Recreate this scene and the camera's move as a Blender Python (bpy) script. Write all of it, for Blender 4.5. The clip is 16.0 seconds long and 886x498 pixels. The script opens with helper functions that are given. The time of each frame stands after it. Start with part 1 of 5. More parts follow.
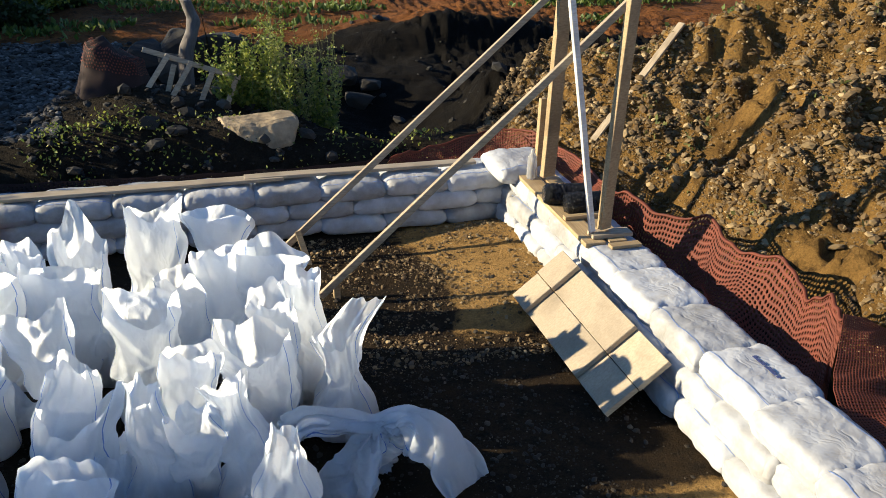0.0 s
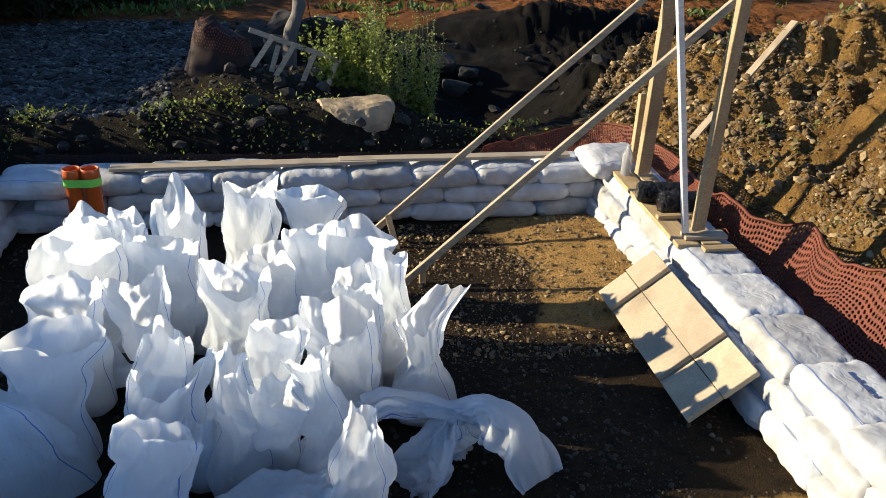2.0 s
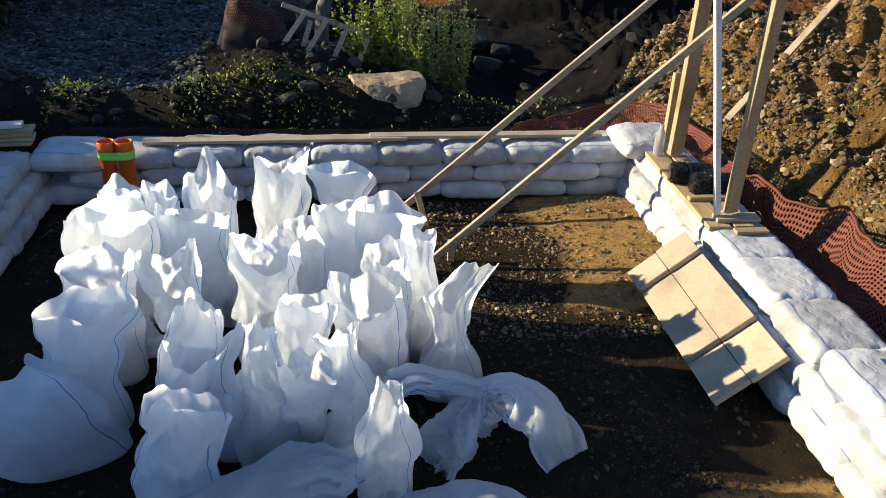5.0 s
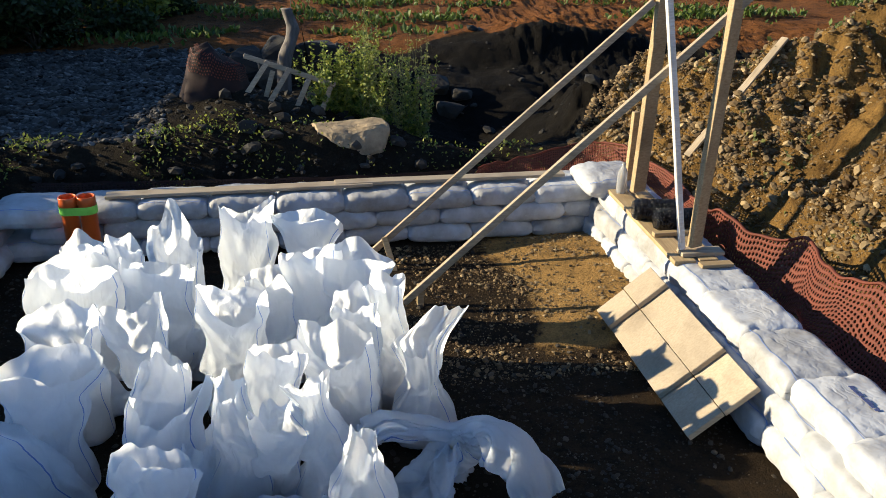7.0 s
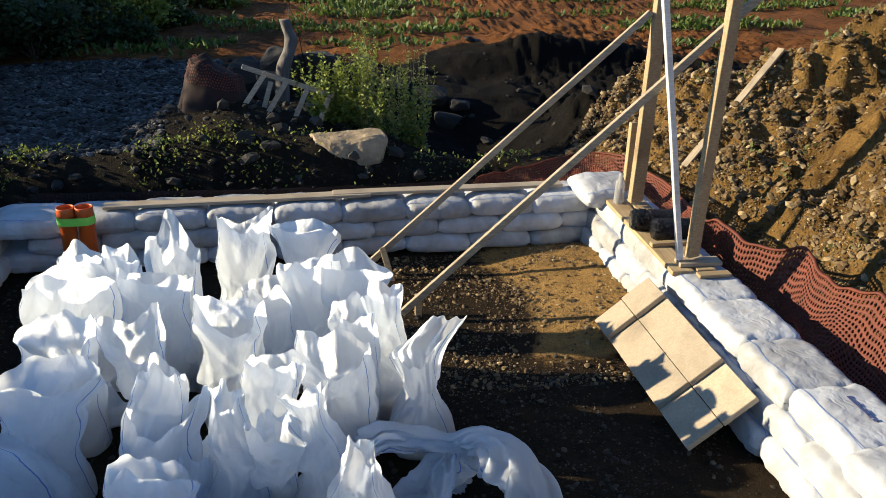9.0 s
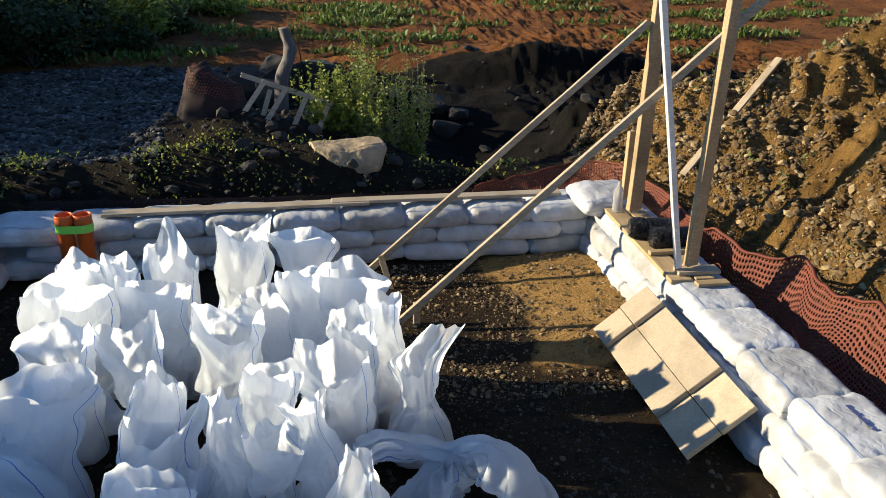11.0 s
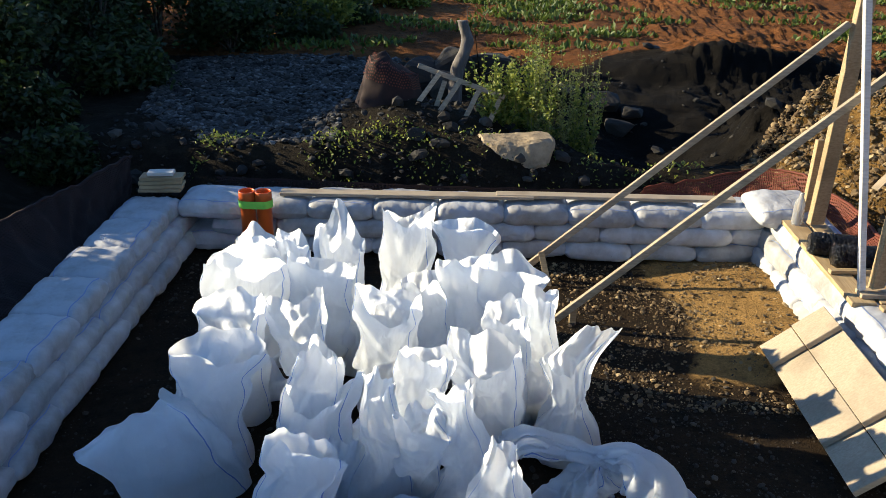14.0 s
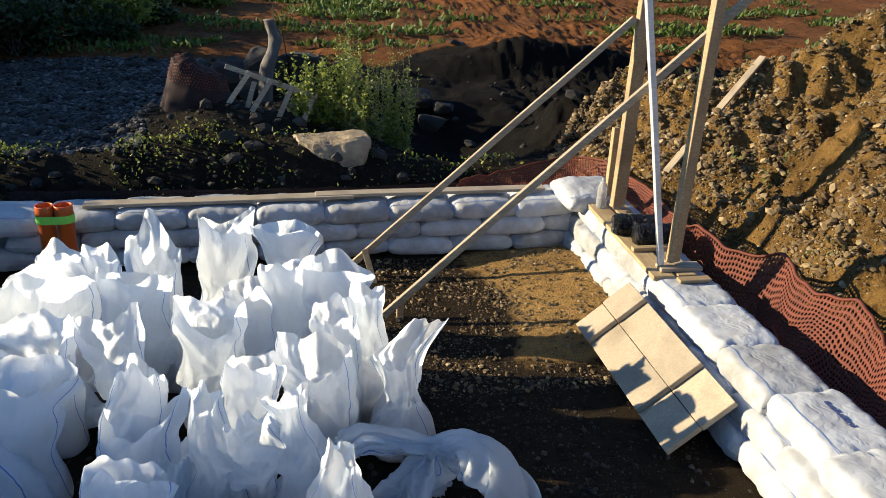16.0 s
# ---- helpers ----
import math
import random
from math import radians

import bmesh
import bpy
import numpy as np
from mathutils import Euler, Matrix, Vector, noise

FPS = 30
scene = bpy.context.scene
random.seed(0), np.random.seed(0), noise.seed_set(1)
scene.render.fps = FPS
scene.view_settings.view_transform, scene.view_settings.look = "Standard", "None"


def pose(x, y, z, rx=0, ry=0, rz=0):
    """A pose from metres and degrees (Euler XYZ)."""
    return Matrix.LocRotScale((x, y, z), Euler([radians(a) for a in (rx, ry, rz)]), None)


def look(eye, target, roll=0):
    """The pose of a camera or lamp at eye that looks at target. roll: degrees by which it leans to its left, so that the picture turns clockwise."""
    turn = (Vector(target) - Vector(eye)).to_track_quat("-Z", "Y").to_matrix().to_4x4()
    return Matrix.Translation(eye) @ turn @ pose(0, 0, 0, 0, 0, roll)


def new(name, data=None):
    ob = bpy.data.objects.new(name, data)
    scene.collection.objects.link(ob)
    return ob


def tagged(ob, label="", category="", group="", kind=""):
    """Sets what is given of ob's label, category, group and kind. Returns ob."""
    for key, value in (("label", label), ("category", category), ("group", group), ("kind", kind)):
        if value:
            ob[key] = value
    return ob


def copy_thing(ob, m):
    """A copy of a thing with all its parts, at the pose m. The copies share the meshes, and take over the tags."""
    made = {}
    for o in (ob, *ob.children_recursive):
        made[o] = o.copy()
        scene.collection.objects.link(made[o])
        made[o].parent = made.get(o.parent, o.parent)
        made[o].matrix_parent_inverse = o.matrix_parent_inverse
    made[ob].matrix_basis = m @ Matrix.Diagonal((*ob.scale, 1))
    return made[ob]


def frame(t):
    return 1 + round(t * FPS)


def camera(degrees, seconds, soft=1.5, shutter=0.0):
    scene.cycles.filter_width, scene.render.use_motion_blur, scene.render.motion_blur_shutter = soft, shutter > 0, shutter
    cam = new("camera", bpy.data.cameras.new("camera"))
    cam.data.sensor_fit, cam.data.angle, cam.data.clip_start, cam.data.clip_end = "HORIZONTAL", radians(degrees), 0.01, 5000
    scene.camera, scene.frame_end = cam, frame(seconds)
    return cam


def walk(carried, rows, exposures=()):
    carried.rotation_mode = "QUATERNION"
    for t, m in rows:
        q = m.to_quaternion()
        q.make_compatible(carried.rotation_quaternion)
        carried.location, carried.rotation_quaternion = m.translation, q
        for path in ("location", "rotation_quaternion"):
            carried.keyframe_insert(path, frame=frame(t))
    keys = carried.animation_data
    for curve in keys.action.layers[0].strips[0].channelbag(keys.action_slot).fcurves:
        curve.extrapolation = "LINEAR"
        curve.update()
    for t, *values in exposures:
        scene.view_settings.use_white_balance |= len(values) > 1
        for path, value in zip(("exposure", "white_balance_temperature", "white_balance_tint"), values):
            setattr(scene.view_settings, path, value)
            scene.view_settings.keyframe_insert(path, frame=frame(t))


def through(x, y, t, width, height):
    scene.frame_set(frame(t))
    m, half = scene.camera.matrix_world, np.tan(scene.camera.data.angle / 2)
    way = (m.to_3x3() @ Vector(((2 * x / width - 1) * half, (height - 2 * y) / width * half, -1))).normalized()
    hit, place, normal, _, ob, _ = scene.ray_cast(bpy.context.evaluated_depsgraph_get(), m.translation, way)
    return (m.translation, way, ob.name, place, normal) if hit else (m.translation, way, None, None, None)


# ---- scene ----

# ---------------------------------------------------------------- camera
cam = camera(56.5, 16.0, soft=0.8)
EYE = 3.0
TURNS = [
    (0.0, 64.58, -1.62, -16.38),
    (0.5, 64.15, -1.94, -13.58),
    (1.0, 64.02, -2.06, -11.94),
    (1.5, 63.81, -2.08, -10.57),
    (2.0, 63.62, -2.12, -9.41),
    (2.5, 63.06, -2.09, -8.35),
    (3.0, 62.38, -2.07, -7.44),
    (3.2, 62.15, -2.17, -7.14),
    (5.3, 61.99, -2.09, -7.22),
    (5.5, 62.44, -1.91, -7.85),
    (6.0, 63.78, -1.51, -9.07),
    (6.5, 64.60, -1.33, -9.74),
    (7.0, 65.11, -1.25, -10.05),
    (7.5, 65.45, -1.21, -10.09),
    (8.0, 65.60, -1.22, -10.11),
    (8.5, 65.76, -1.24, -10.13),
    (9.0, 65.83, -1.27, -10.20),
    (9.2, 65.85, -1.27, -10.33),
    (11.3, 66.43, -1.44, -10.18),
    (11.5, 66.32, -1.44, -8.83),
    (12.0, 66.02, -0.67, -3.76),
    (12.5, 65.85, -0.73, -0.01),
    (13.0, 65.77, -0.88, 1.42),
    (13.5, 65.78, -0.93, 1.77),
    (14.0, 65.79, -0.92, 1.70),
    (14.5, 65.84, -1.16, 0.12),
    (15.0, 65.91, -2.03, -5.20),
    (15.5, 65.96, -2.14, -8.66),
    (16.0, 66.04, -2.32, -11.07),
]
walk(cam, [(t, pose(0, 0, EYE, a, b, c)) for t, a, b, c in TURNS], exposures=[(0.0, 1.15, 6560, 9), (1.5, 1.16, 6560, 9), (3.0, 1.27, 6560, 9), (4.5, 1.24, 6560, 9), (6.0, 1.12, 6560, 9), (11.2, 1.12, 6560, 9), (12.5, 1.27, 6560, 9), (14.2, 1.27, 6560, 9), (15.3, 1.13, 6560, 9), (16.0, 1.13, 6560, 9)])

# ---------------------------------------------------------------- light
SUN_AZ = Vector((-0.975, 0.22, 0.0)).normalized()
SUN_EL = radians(18.5)
to_sun = Vector((SUN_AZ.x * math.cos(SUN_EL), SUN_AZ.y * math.cos(SUN_EL), math.sin(SUN_EL)))
world = bpy.data.worlds.new("sky")
scene.world = world
world.use_nodes = True
wn = world.node_tree.nodes
sky = wn.new("ShaderNodeTexSky")
sky.sky_type = "NISHITA"
sky.sun_disc = False
sky.sun_elevation = SUN_EL
sky.sun_rotation = math.atan2(SUN_AZ.x, SUN_AZ.y)
sky.altitude, sky.air_density, sky.dust_density, sky.ozone_density = 900, 1.0, 0.10, 5.0
wn["Background"].inputs["Strength"].default_value = 0.086
world.node_tree.links.new(sky.outputs[0], wn["Background"].inputs[0])
sun = new("sun", bpy.data.lights.new("sun", "SUN"))
sun.data.energy = 4.6
sun.data.angle = radians(0.6)
sun.data.color = (1.0, 0.86, 0.61)
sun.matrix_world = look(to_sun * 50, (0, 0, 0))


# ---------------------------------------------------------------- materials
def material(name):
    m = bpy.data.materials.new(name)
    m.use_nodes = True
    nt = m.node_tree
    return m, nt, nt.nodes["Principled BSDF"], nt.nodes["Material Output"]


def node(nt, kind, **kw):
    n = nt.nodes.new(kind)
    for k, v in kw.items():
        if k in n.inputs:
            n.inputs[k].default_value = v
    return n


def ramp(nt, source, stops):
    r = nt.nodes.new("ShaderNodeValToRGB")
    while len(r.color_ramp.elements) < len(stops):
        r.color_ramp.elements.new(0.5)
    for e, (p, c) in zip(r.color_ramp.elements, stops):
        e.position, e.color = p, (*c, 1)
    nt.links.new(source, r.inputs[0])
    return r.outputs[0]


def mix(nt, fac, a, b, mode="MIX"):
    n = nt.nodes.new("ShaderNodeMix")
    n.data_type, n.blend_type = "RGBA", mode
    for sock, val in ((n.inputs[0], fac), (n.inputs[6], a), (n.inputs[7], b)):
        if isinstance(val, (int, float)):
            sock.default_value = val
        elif isinstance(val, tuple):
            sock.default_value = (*val, 1)
        else:
            nt.links.new(val, sock)
    return n.outputs[2]


def bump(nt, bsdf, height, strength, distance):
    b = node(nt, "ShaderNodeBump", Strength=strength, Distance=distance)
    nt.links.new(height, b.inputs["Height"])
    nt.links.new(b.outputs[0], bsdf.inputs["Normal"])
    return b


def noise_of(nt, scale, detail=6.0, rough=0.6, coords="Object", stretch=None):
    tc = nt.nodes.new("ShaderNodeTexCoord")
    n = node(nt, "ShaderNodeTexNoise", Scale=scale, Detail=detail, Roughness=rough)
    out = tc.outputs[coords]
    if stretch:
        mp = nt.nodes.new("ShaderNodeMapping")
        mp.inputs["Scale"].default_value = stretch
        nt.links.new(out, mp.inputs[0])
        out = mp.outputs[0]
    nt.links.new(out, n.inputs["Vector"])
    return n.outputs[0]


def fabric(name, white, dirt, through=0.3, seam_lines=True, crumple=0.35):
    """Woven polypropylene: pale, slightly shiny, lets some light through; printed blue edge lines follow the UV map."""
    m, nt, b, out = material(name)
    blotch = noise_of(nt, 5.0, 5.0)
    col = mix(nt, ramp(nt, blotch, [(0.42, (0, 0, 0)), (0.72, (1, 1, 1))]), white, dirt)
    fine = noise_of(nt, 22.0, 3.0)
    col = mix(nt, 0.05, col, fine, "MULTIPLY")
    info = nt.nodes.new("ShaderNodeObjectInfo")
    tone = ramp(nt, info.outputs["Random"], [(0.0, (0.80, 0.79, 0.77)), (0.5, (0.93, 0.93, 0.93)), (1.0, (1.0, 1.0, 1.0))])
    if not seam_lines:
        col = mix(nt, 1.0, col, tone, "MULTIPLY")
    uv = nt.nodes.new("ShaderNodeUVMap")
    sep = nt.nodes.new("ShaderNodeSeparateXYZ")
    nt.links.new(uv.outputs[0], sep.inputs[0])
    if seam_lines:
        wob = node(nt, "ShaderNodeTexNoise", Scale=3.0)
        nt.links.new(uv.outputs[0], wob.inputs["Vector"])
        add = nt.nodes.new("ShaderNodeMath")
        add.operation = "MULTIPLY_ADD"
        nt.links.new(wob.outputs[0], add.inputs[0])
        add.inputs[1].default_value = 0.05
        nt.links.new(sep.outputs[0], add.inputs[2])
        line = None
        for at in (0.545, 0.925):
            c = nt.nodes.new("ShaderNodeMath")
            c.operation = "COMPARE"
            nt.links.new(add.outputs[0], c.inputs[0])
            c.inputs[1].default_value, c.inputs[2].default_value = at, 0.0028
            if line is None:
                line = c.outputs[0]
            else:
                mx = nt.nodes.new("ShaderNodeMath")
                mx.operation = "MAXIMUM"
                nt.links.new(line, mx.inputs[0]), nt.links.new(c.outputs[0], mx.inputs[1])
                line = mx.outputs[0]
        col = mix(nt, line, col, (0.26, 0.40, 0.74))
    nt.links.new(col, b.inputs["Base Color"])
    b.inputs["Roughness"].default_value = 0.5
    b.inputs["Specular IOR Level"].default_value = 0.3
    # weave and creases
    tc = nt.nodes.new("ShaderNodeTexCoord")
    mp = nt.nodes.new("ShaderNodeMapping")
    mp.inputs["Scale"].default_value = (1.0, 1.0, 0.45)
    nt.links.new(tc.outputs["Object"], mp.inputs[0])
    warp = node(nt, "ShaderNodeTexNoise", Scale=4.0, Detail=3.0)
    nt.links.new(mp.outputs[0], warp.inputs["Vector"])
    bent = mix(nt, 0.22, mp.outputs[0], warp.outputs[1])
    cells = []
    for sc in (5.0, 13.0):
        wrinkle = node(nt, "ShaderNodeTexNoise", Scale=sc, Detail=2.0, Roughness=0.5)
        nt.links.new(bent, wrinkle.inputs["Vector"])
        away = nt.nodes.new("ShaderNodeMath")
        away.operation = "SUBTRACT"
        nt.links.new(wrinkle.outputs[0], away.inputs[0])
        away.inputs[1].default_value = 0.5
        fold_line = nt.nodes.new("ShaderNodeMath")
        fold_line.operation = "ABSOLUTE"
        nt.links.new(away.outputs[0], fold_line.inputs[0])
        cells.append(fold_line.outputs[0])
    h = mix(nt, 0.30, cells[0], cells[1])
    bp = bump(nt, b, h, crumple, 0.09)
    tr = nt.nodes.new("ShaderNodeBsdfTranslucent")
    nt.links.new(col, tr.inputs[0])
    nt.links.new(bp.outputs[0], tr.inputs["Normal"])
    mx = nt.nodes.new("ShaderNodeMixShader")
    mx.inputs[0].default_value = through
    nt.links.new(b.outputs[0], mx.inputs[1]), nt.links.new(tr.outputs[0], mx.inputs[2])
    nt.links.new(mx.outputs[0], out.inputs["Surface"])
    return m


SACK = fabric("white_woven_sack", (0.91, 0.94, 0.97), (0.87, 0.90, 0.93), 0.83, crumple=0.55)
BAG = fabric("filled_sandbag_fabric", (0.58, 0.60, 0.63), (0.40, 0.39, 0.38), 0.04, False, 0.36)
BAG_DIRTY = fabric("dusty_sandbag_fabric", (0.50, 0.51, 0.53), (0.31, 0.30, 0.28), 0.03, False, 0.36)


def plain(name, col, rough=0.6, metal=0.0, vary=0.25, scale=12.0, bump_amount=0.3, depth=0.004, stretch=None):
    m, nt, b, out = material(name)
    n = noise_of(nt, scale, 8.0, 0.65, stretch=stretch)
    dark = tuple(c * (1 - vary) for c in col)
    lite = tuple(min(1, c * (1 + vary)) for c in col)
    nt.links.new(ramp(nt, n, [(0.3, dark), (0.7, lite)]), b.inputs["Base Color"])
    b.inputs["Roughness"].default_value, b.inputs["Metallic"].default_value = rough, metal
    bump(nt, b, n, bump_amount, depth)
    return m


def timber(name, col, dark):
    m, nt, b, out = material(name)
    g = noise_of(nt, 9.0, 7.0, 0.6, stretch=(0.5, 9.0, 9.0))
    k = noise_of(nt, 3.0, 3.0, 0.5)
    info = nt.nodes.new("ShaderNodeObjectInfo")
    c = ramp(nt, g, [(0.3, dark), (0.62, col)])
    c = mix(nt, ramp(nt, k, [(0.5, (0, 0, 0)), (0.75, (0.6, 0.6, 0.6))]), c, tuple(v * 0.55 for v in dark))
    hs = nt.nodes.new("ShaderNodeHueSaturation")
    vr = nt.nodes.new("ShaderNodeMapRange")
    nt.links.new(info.outputs["Random"], vr.inputs[0])
    vr.inputs[3].default_value, vr.inputs[4].default_value = 0.85, 1.12
    nt.links.new(vr.outputs[0], hs.inputs["Value"])
    nt.links.new(c, hs.inputs["Color"])
    nt.links.new(hs.outputs[0], b.inputs["Base Color"])
    b.inputs["Roughness"].default_value = 0.65
    bump(nt, b, g, 0.25, 0.003)
    return m


WOOD = timber("sawn_pine", (0.46, 0.34, 0.19), (0.29, 0.195, 0.095))
PANEL = timber("pale_dry_pine", (0.46, 0.38, 0.275), (0.36, 0.285, 0.195))
WOOD_GREY = timber("weathered_batten", (0.45, 0.36, 0.25), (0.26, 0.20, 0.13))
WOOD_PALE = timber("pale_batten", (0.80, 0.77, 0.71), (0.62, 0.58, 0.51))


def soil(name, a, b_, c, scale=3.0):
    m, nt, b, out = material(name)
    big = noise_of(nt, scale * 0.35, 5.0, 0.6)
    mid = noise_of(nt, scale * 3.0, 8.0, 0.7)
    fine = noise_of(nt, scale * 22.0, 6.0, 0.75)
    col = mix(nt, ramp(nt, big, [(0.38, (0, 0, 0)), (0.62, (1, 1, 1))]), a, b_)
    col = mix(nt, ramp(nt, mid, [(0.5, (0, 0, 0)), (0.68, (0.85, 0.85, 0.85))]), col, c)
    col = mix(nt, 0.6, col, ramp(nt, fine, [(0.3, (0.35, 0.35, 0.35)), (0.7, (1.15, 1.15, 1.15))]), "MULTIPLY")
    nt.links.new(col, b.inputs["Base Color"])
    b.inputs["Roughness"].default_value = 0.95
    b.inputs["Specular IOR Level"].default_value = 0.15
    h = mix(nt, 0.35, mid, fine)
    bump(nt, b, h, 0.9, 0.03)
    return m




def ground_material():
    """Four soils that run into one another, some coloured for sun or shade; where each lies is kept in the mesh's soil
    attribute.
    """
    m, nt, b, out = material("site_ground")
    at = nt.nodes.new("ShaderNodeAttribute")
    at.attribute_name = "soil"
    sep = nt.nodes.new("ShaderNodeSeparateColor")
    nt.links.new(at.outputs["Color"], sep.inputs[0])
    big, mid, fine = noise_of(nt, 0.9, 5.0, 0.6), noise_of(nt, 8.0, 8.0, 0.7), noise_of(nt, 60.0, 6.0, 0.75)

    def kind(a, b_, c):
        col = mix(nt, ramp(nt, big, [(0.38, (0, 0, 0)), (0.62, (1, 1, 1))]), a, b_)
        return mix(nt, ramp(nt, mid, [(0.48, (0, 0, 0)), (0.66, (0.9, 0.9, 0.9))]), col, c)

    # floor's shade darkened into the first soil, sunlight into the yellow sand
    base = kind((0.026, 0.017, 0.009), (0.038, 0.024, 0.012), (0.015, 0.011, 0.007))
    lit_sand = kind((0.46, 0.275, 0.095), (0.36, 0.21, 0.072), (0.17, 0.105, 0.042))
    clay = kind((0.29, 0.165, 0.050), (0.165, 0.092, 0.028), (0.036, 0.021, 0.009))
    field = kind((0.26, 0.100, 0.029), (0.15, 0.058, 0.018), (0.040, 0.020, 0.009))
    # bank and left ground: their shade is darkened into the soil colour
    shaded_ground = kind((0.027, 0.021, 0.013), (0.017, 0.013, 0.009), (0.040, 0.033, 0.022))

    def edge(sock):
        ad = nt.nodes.new("ShaderNodeMath")
        ad.operation = "MULTIPLY_ADD"
        nt.links.new(mid, ad.inputs[0])
        ad.inputs[1].default_value = 0.9
        nt.links.new(sock, ad.inputs[2])
        return ramp(nt, ad.outputs[0], [(0.82, (0, 0, 0)), (1.0, (1, 1, 1))])

    col = mix(nt, edge(at.outputs["Alpha"]), base, lit_sand)
    col = mix(nt, edge(sep.outputs[2]), col, shaded_ground)
    col = mix(nt, edge(sep.outputs[0]), col, clay)
    # dark soil of hollow and heap, blackened further to hold their shade
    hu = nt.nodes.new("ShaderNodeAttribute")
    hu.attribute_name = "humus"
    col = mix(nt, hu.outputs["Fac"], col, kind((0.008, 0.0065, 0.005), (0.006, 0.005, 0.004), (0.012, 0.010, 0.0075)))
    col = mix(nt, edge(sep.outputs[1]), col, field)
    col = mix(nt, 0.7, col, ramp(nt, fine, [(0.3, (0.3, 0.3, 0.3)), (0.7, (1.2, 1.2, 1.2))]), "MULTIPLY")
    nt.links.new(col, b.inputs["Base Color"])
    b.inputs["Roughness"].default_value = 0.95
    b.inputs["Specular IOR Level"].default_value = 0.12
    bump(nt, b, mix(nt, 0.35, mid, fine), 1.0, 0.06)
    return m


SITE = ground_material()
SOIL = soil("sack_soil", (0.07, 0.05, 0.03), (0.10, 0.07, 0.04), (0.05, 0.035, 0.02))


def stone_mat(name, dark, light):
    m, nt, b, out = material(name)
    geo = nt.nodes.new("ShaderNodeNewGeometry")
    n = noise_of(nt, 25.0, 6.0, 0.7)
    col = ramp(nt, geo.outputs["Random Per Island"], [(0.0, dark), (0.82, tuple(p * 0.68 + q * 0.32 for p, q in zip(dark, light))), (1.0, light)])
    col = mix(nt, 0.5, col, ramp(nt, n, [(0.3, (0.5, 0.5, 0.5)), (0.7, (1.1, 1.1, 1.1))]), "MULTIPLY")
    nt.links.new(col, b.inputs["Base Color"])
    b.inputs["Roughness"].default_value = 0.85
    bump(nt, b, n, 0.5, 0.01)
    return m


PEBBLE = stone_mat("brown_grey_stones", (0.020, 0.015, 0.009), (0.115, 0.090, 0.060))
CLOD = stone_mat("clay_clods_and_stones", (0.085, 0.048, 0.016), (0.44, 0.32, 0.165))
RUBBLE = stone_mat("dark_rubble", (0.010, 0.009, 0.008), (0.085, 0.075, 0.060))
GRAVEL = stone_mat("blue_grey_gravel", (0.018, 0.017, 0.016), (0.21, 0.20, 0.185))
ROCK = plain("pale_boulder", (0.34, 0.26, 0.165), 0.9, 0, 0.4, 7.0, 0.9, 0.03)
LOG = plain("grey_dead_wood", (0.13, 0.115, 0.105), 0.9, 0, 0.5, 14.0, 0.8, 0.02, (1, 1, 0.2))
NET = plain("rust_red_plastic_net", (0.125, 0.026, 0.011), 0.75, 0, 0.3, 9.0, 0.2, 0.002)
# darker copy of the red net, with shade put into its colour
NET_SHADED = plain("dusty_maroon_net", (0.020, 0.009, 0.008), 0.9, 0, 0.4, 9.0, 0.2, 0.002)
ORANGE = plain("orange_plastic_pipe", (0.62, 0.12, 0.025), 0.32, 0, 0.08, 6.0, 0.05, 0.001)
GREEN_TAPE = plain("green_tape", (0.26, 0.72, 0.10), 0.45, 0, 0.08, 20.0, 0.05, 0.001)
BLACK_FILM = plain("black_plastic_film", (0.012, 0.013, 0.015), 0.13, 0, 0.3, 30.0, 1.0, 0.05)
CLEAR = plain("cloudy_clear_plastic", (0.75, 0.77, 0.78), 0.2, 0, 0.06, 20.0, 0.1, 0.002)
BLUE_THREAD = plain("blue_stitching", (0.22, 0.31, 0.56), 0.7, 0, 0.2, 40.0, 0.1, 0.001)
INK = plain("dark_blue_print", (0.06, 0.08, 0.20), 0.6, 0, 0.3, 60.0, 0.1, 0.001)
for m in (CLEAR,):
    m.node_tree.nodes["Principled BSDF"].inputs["Transmission Weight"].default_value = 0.7


def leaf_mat(name, a, b_):
    m, nt, b, out = material(name)
    geo = nt.nodes.new("ShaderNodeNewGeometry")
    col = ramp(nt, geo.outputs["Random Per Island"], [(0.0, a), (1.0, b_)])
    nt.links.new(col, b.inputs["Base Color"])
    b.inputs["Roughness"].default_value = 0.55
    tr = nt.nodes.new("ShaderNodeBsdfTranslucent")
    nt.links.new(col, tr.inputs[0])
    mx = nt.nodes.new("ShaderNodeMixShader")
    mx.inputs[0].default_value = 0.35
    nt.links.new(b.outputs[0], mx.inputs[1]), nt.links.new(tr.outputs[0], mx.inputs[2])
    nt.links.new(mx.outputs[0], out.inputs["Surface"])
    return m


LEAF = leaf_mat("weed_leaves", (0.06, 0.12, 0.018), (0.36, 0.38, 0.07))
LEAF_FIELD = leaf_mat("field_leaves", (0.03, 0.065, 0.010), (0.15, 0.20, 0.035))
# leaf green darkened to put the bushes' deep shade into the colour
LEAF_SHADED = leaf_mat("bush_leaves", (0.014, 0.028, 0.008), (0.045, 0.075, 0.018))
STALK = leaf_mat("pale_seed_stalks", (0.18, 0.23, 0.06), (0.46, 0.44, 0.16))
STRAW = leaf_mat("dry_grass", (0.20, 0.18, 0.07), (0.12, 0.15, 0.04))
STEM = plain("plant_stems", (0.16, 0.18, 0.07), 0.8, 0, 0.3)
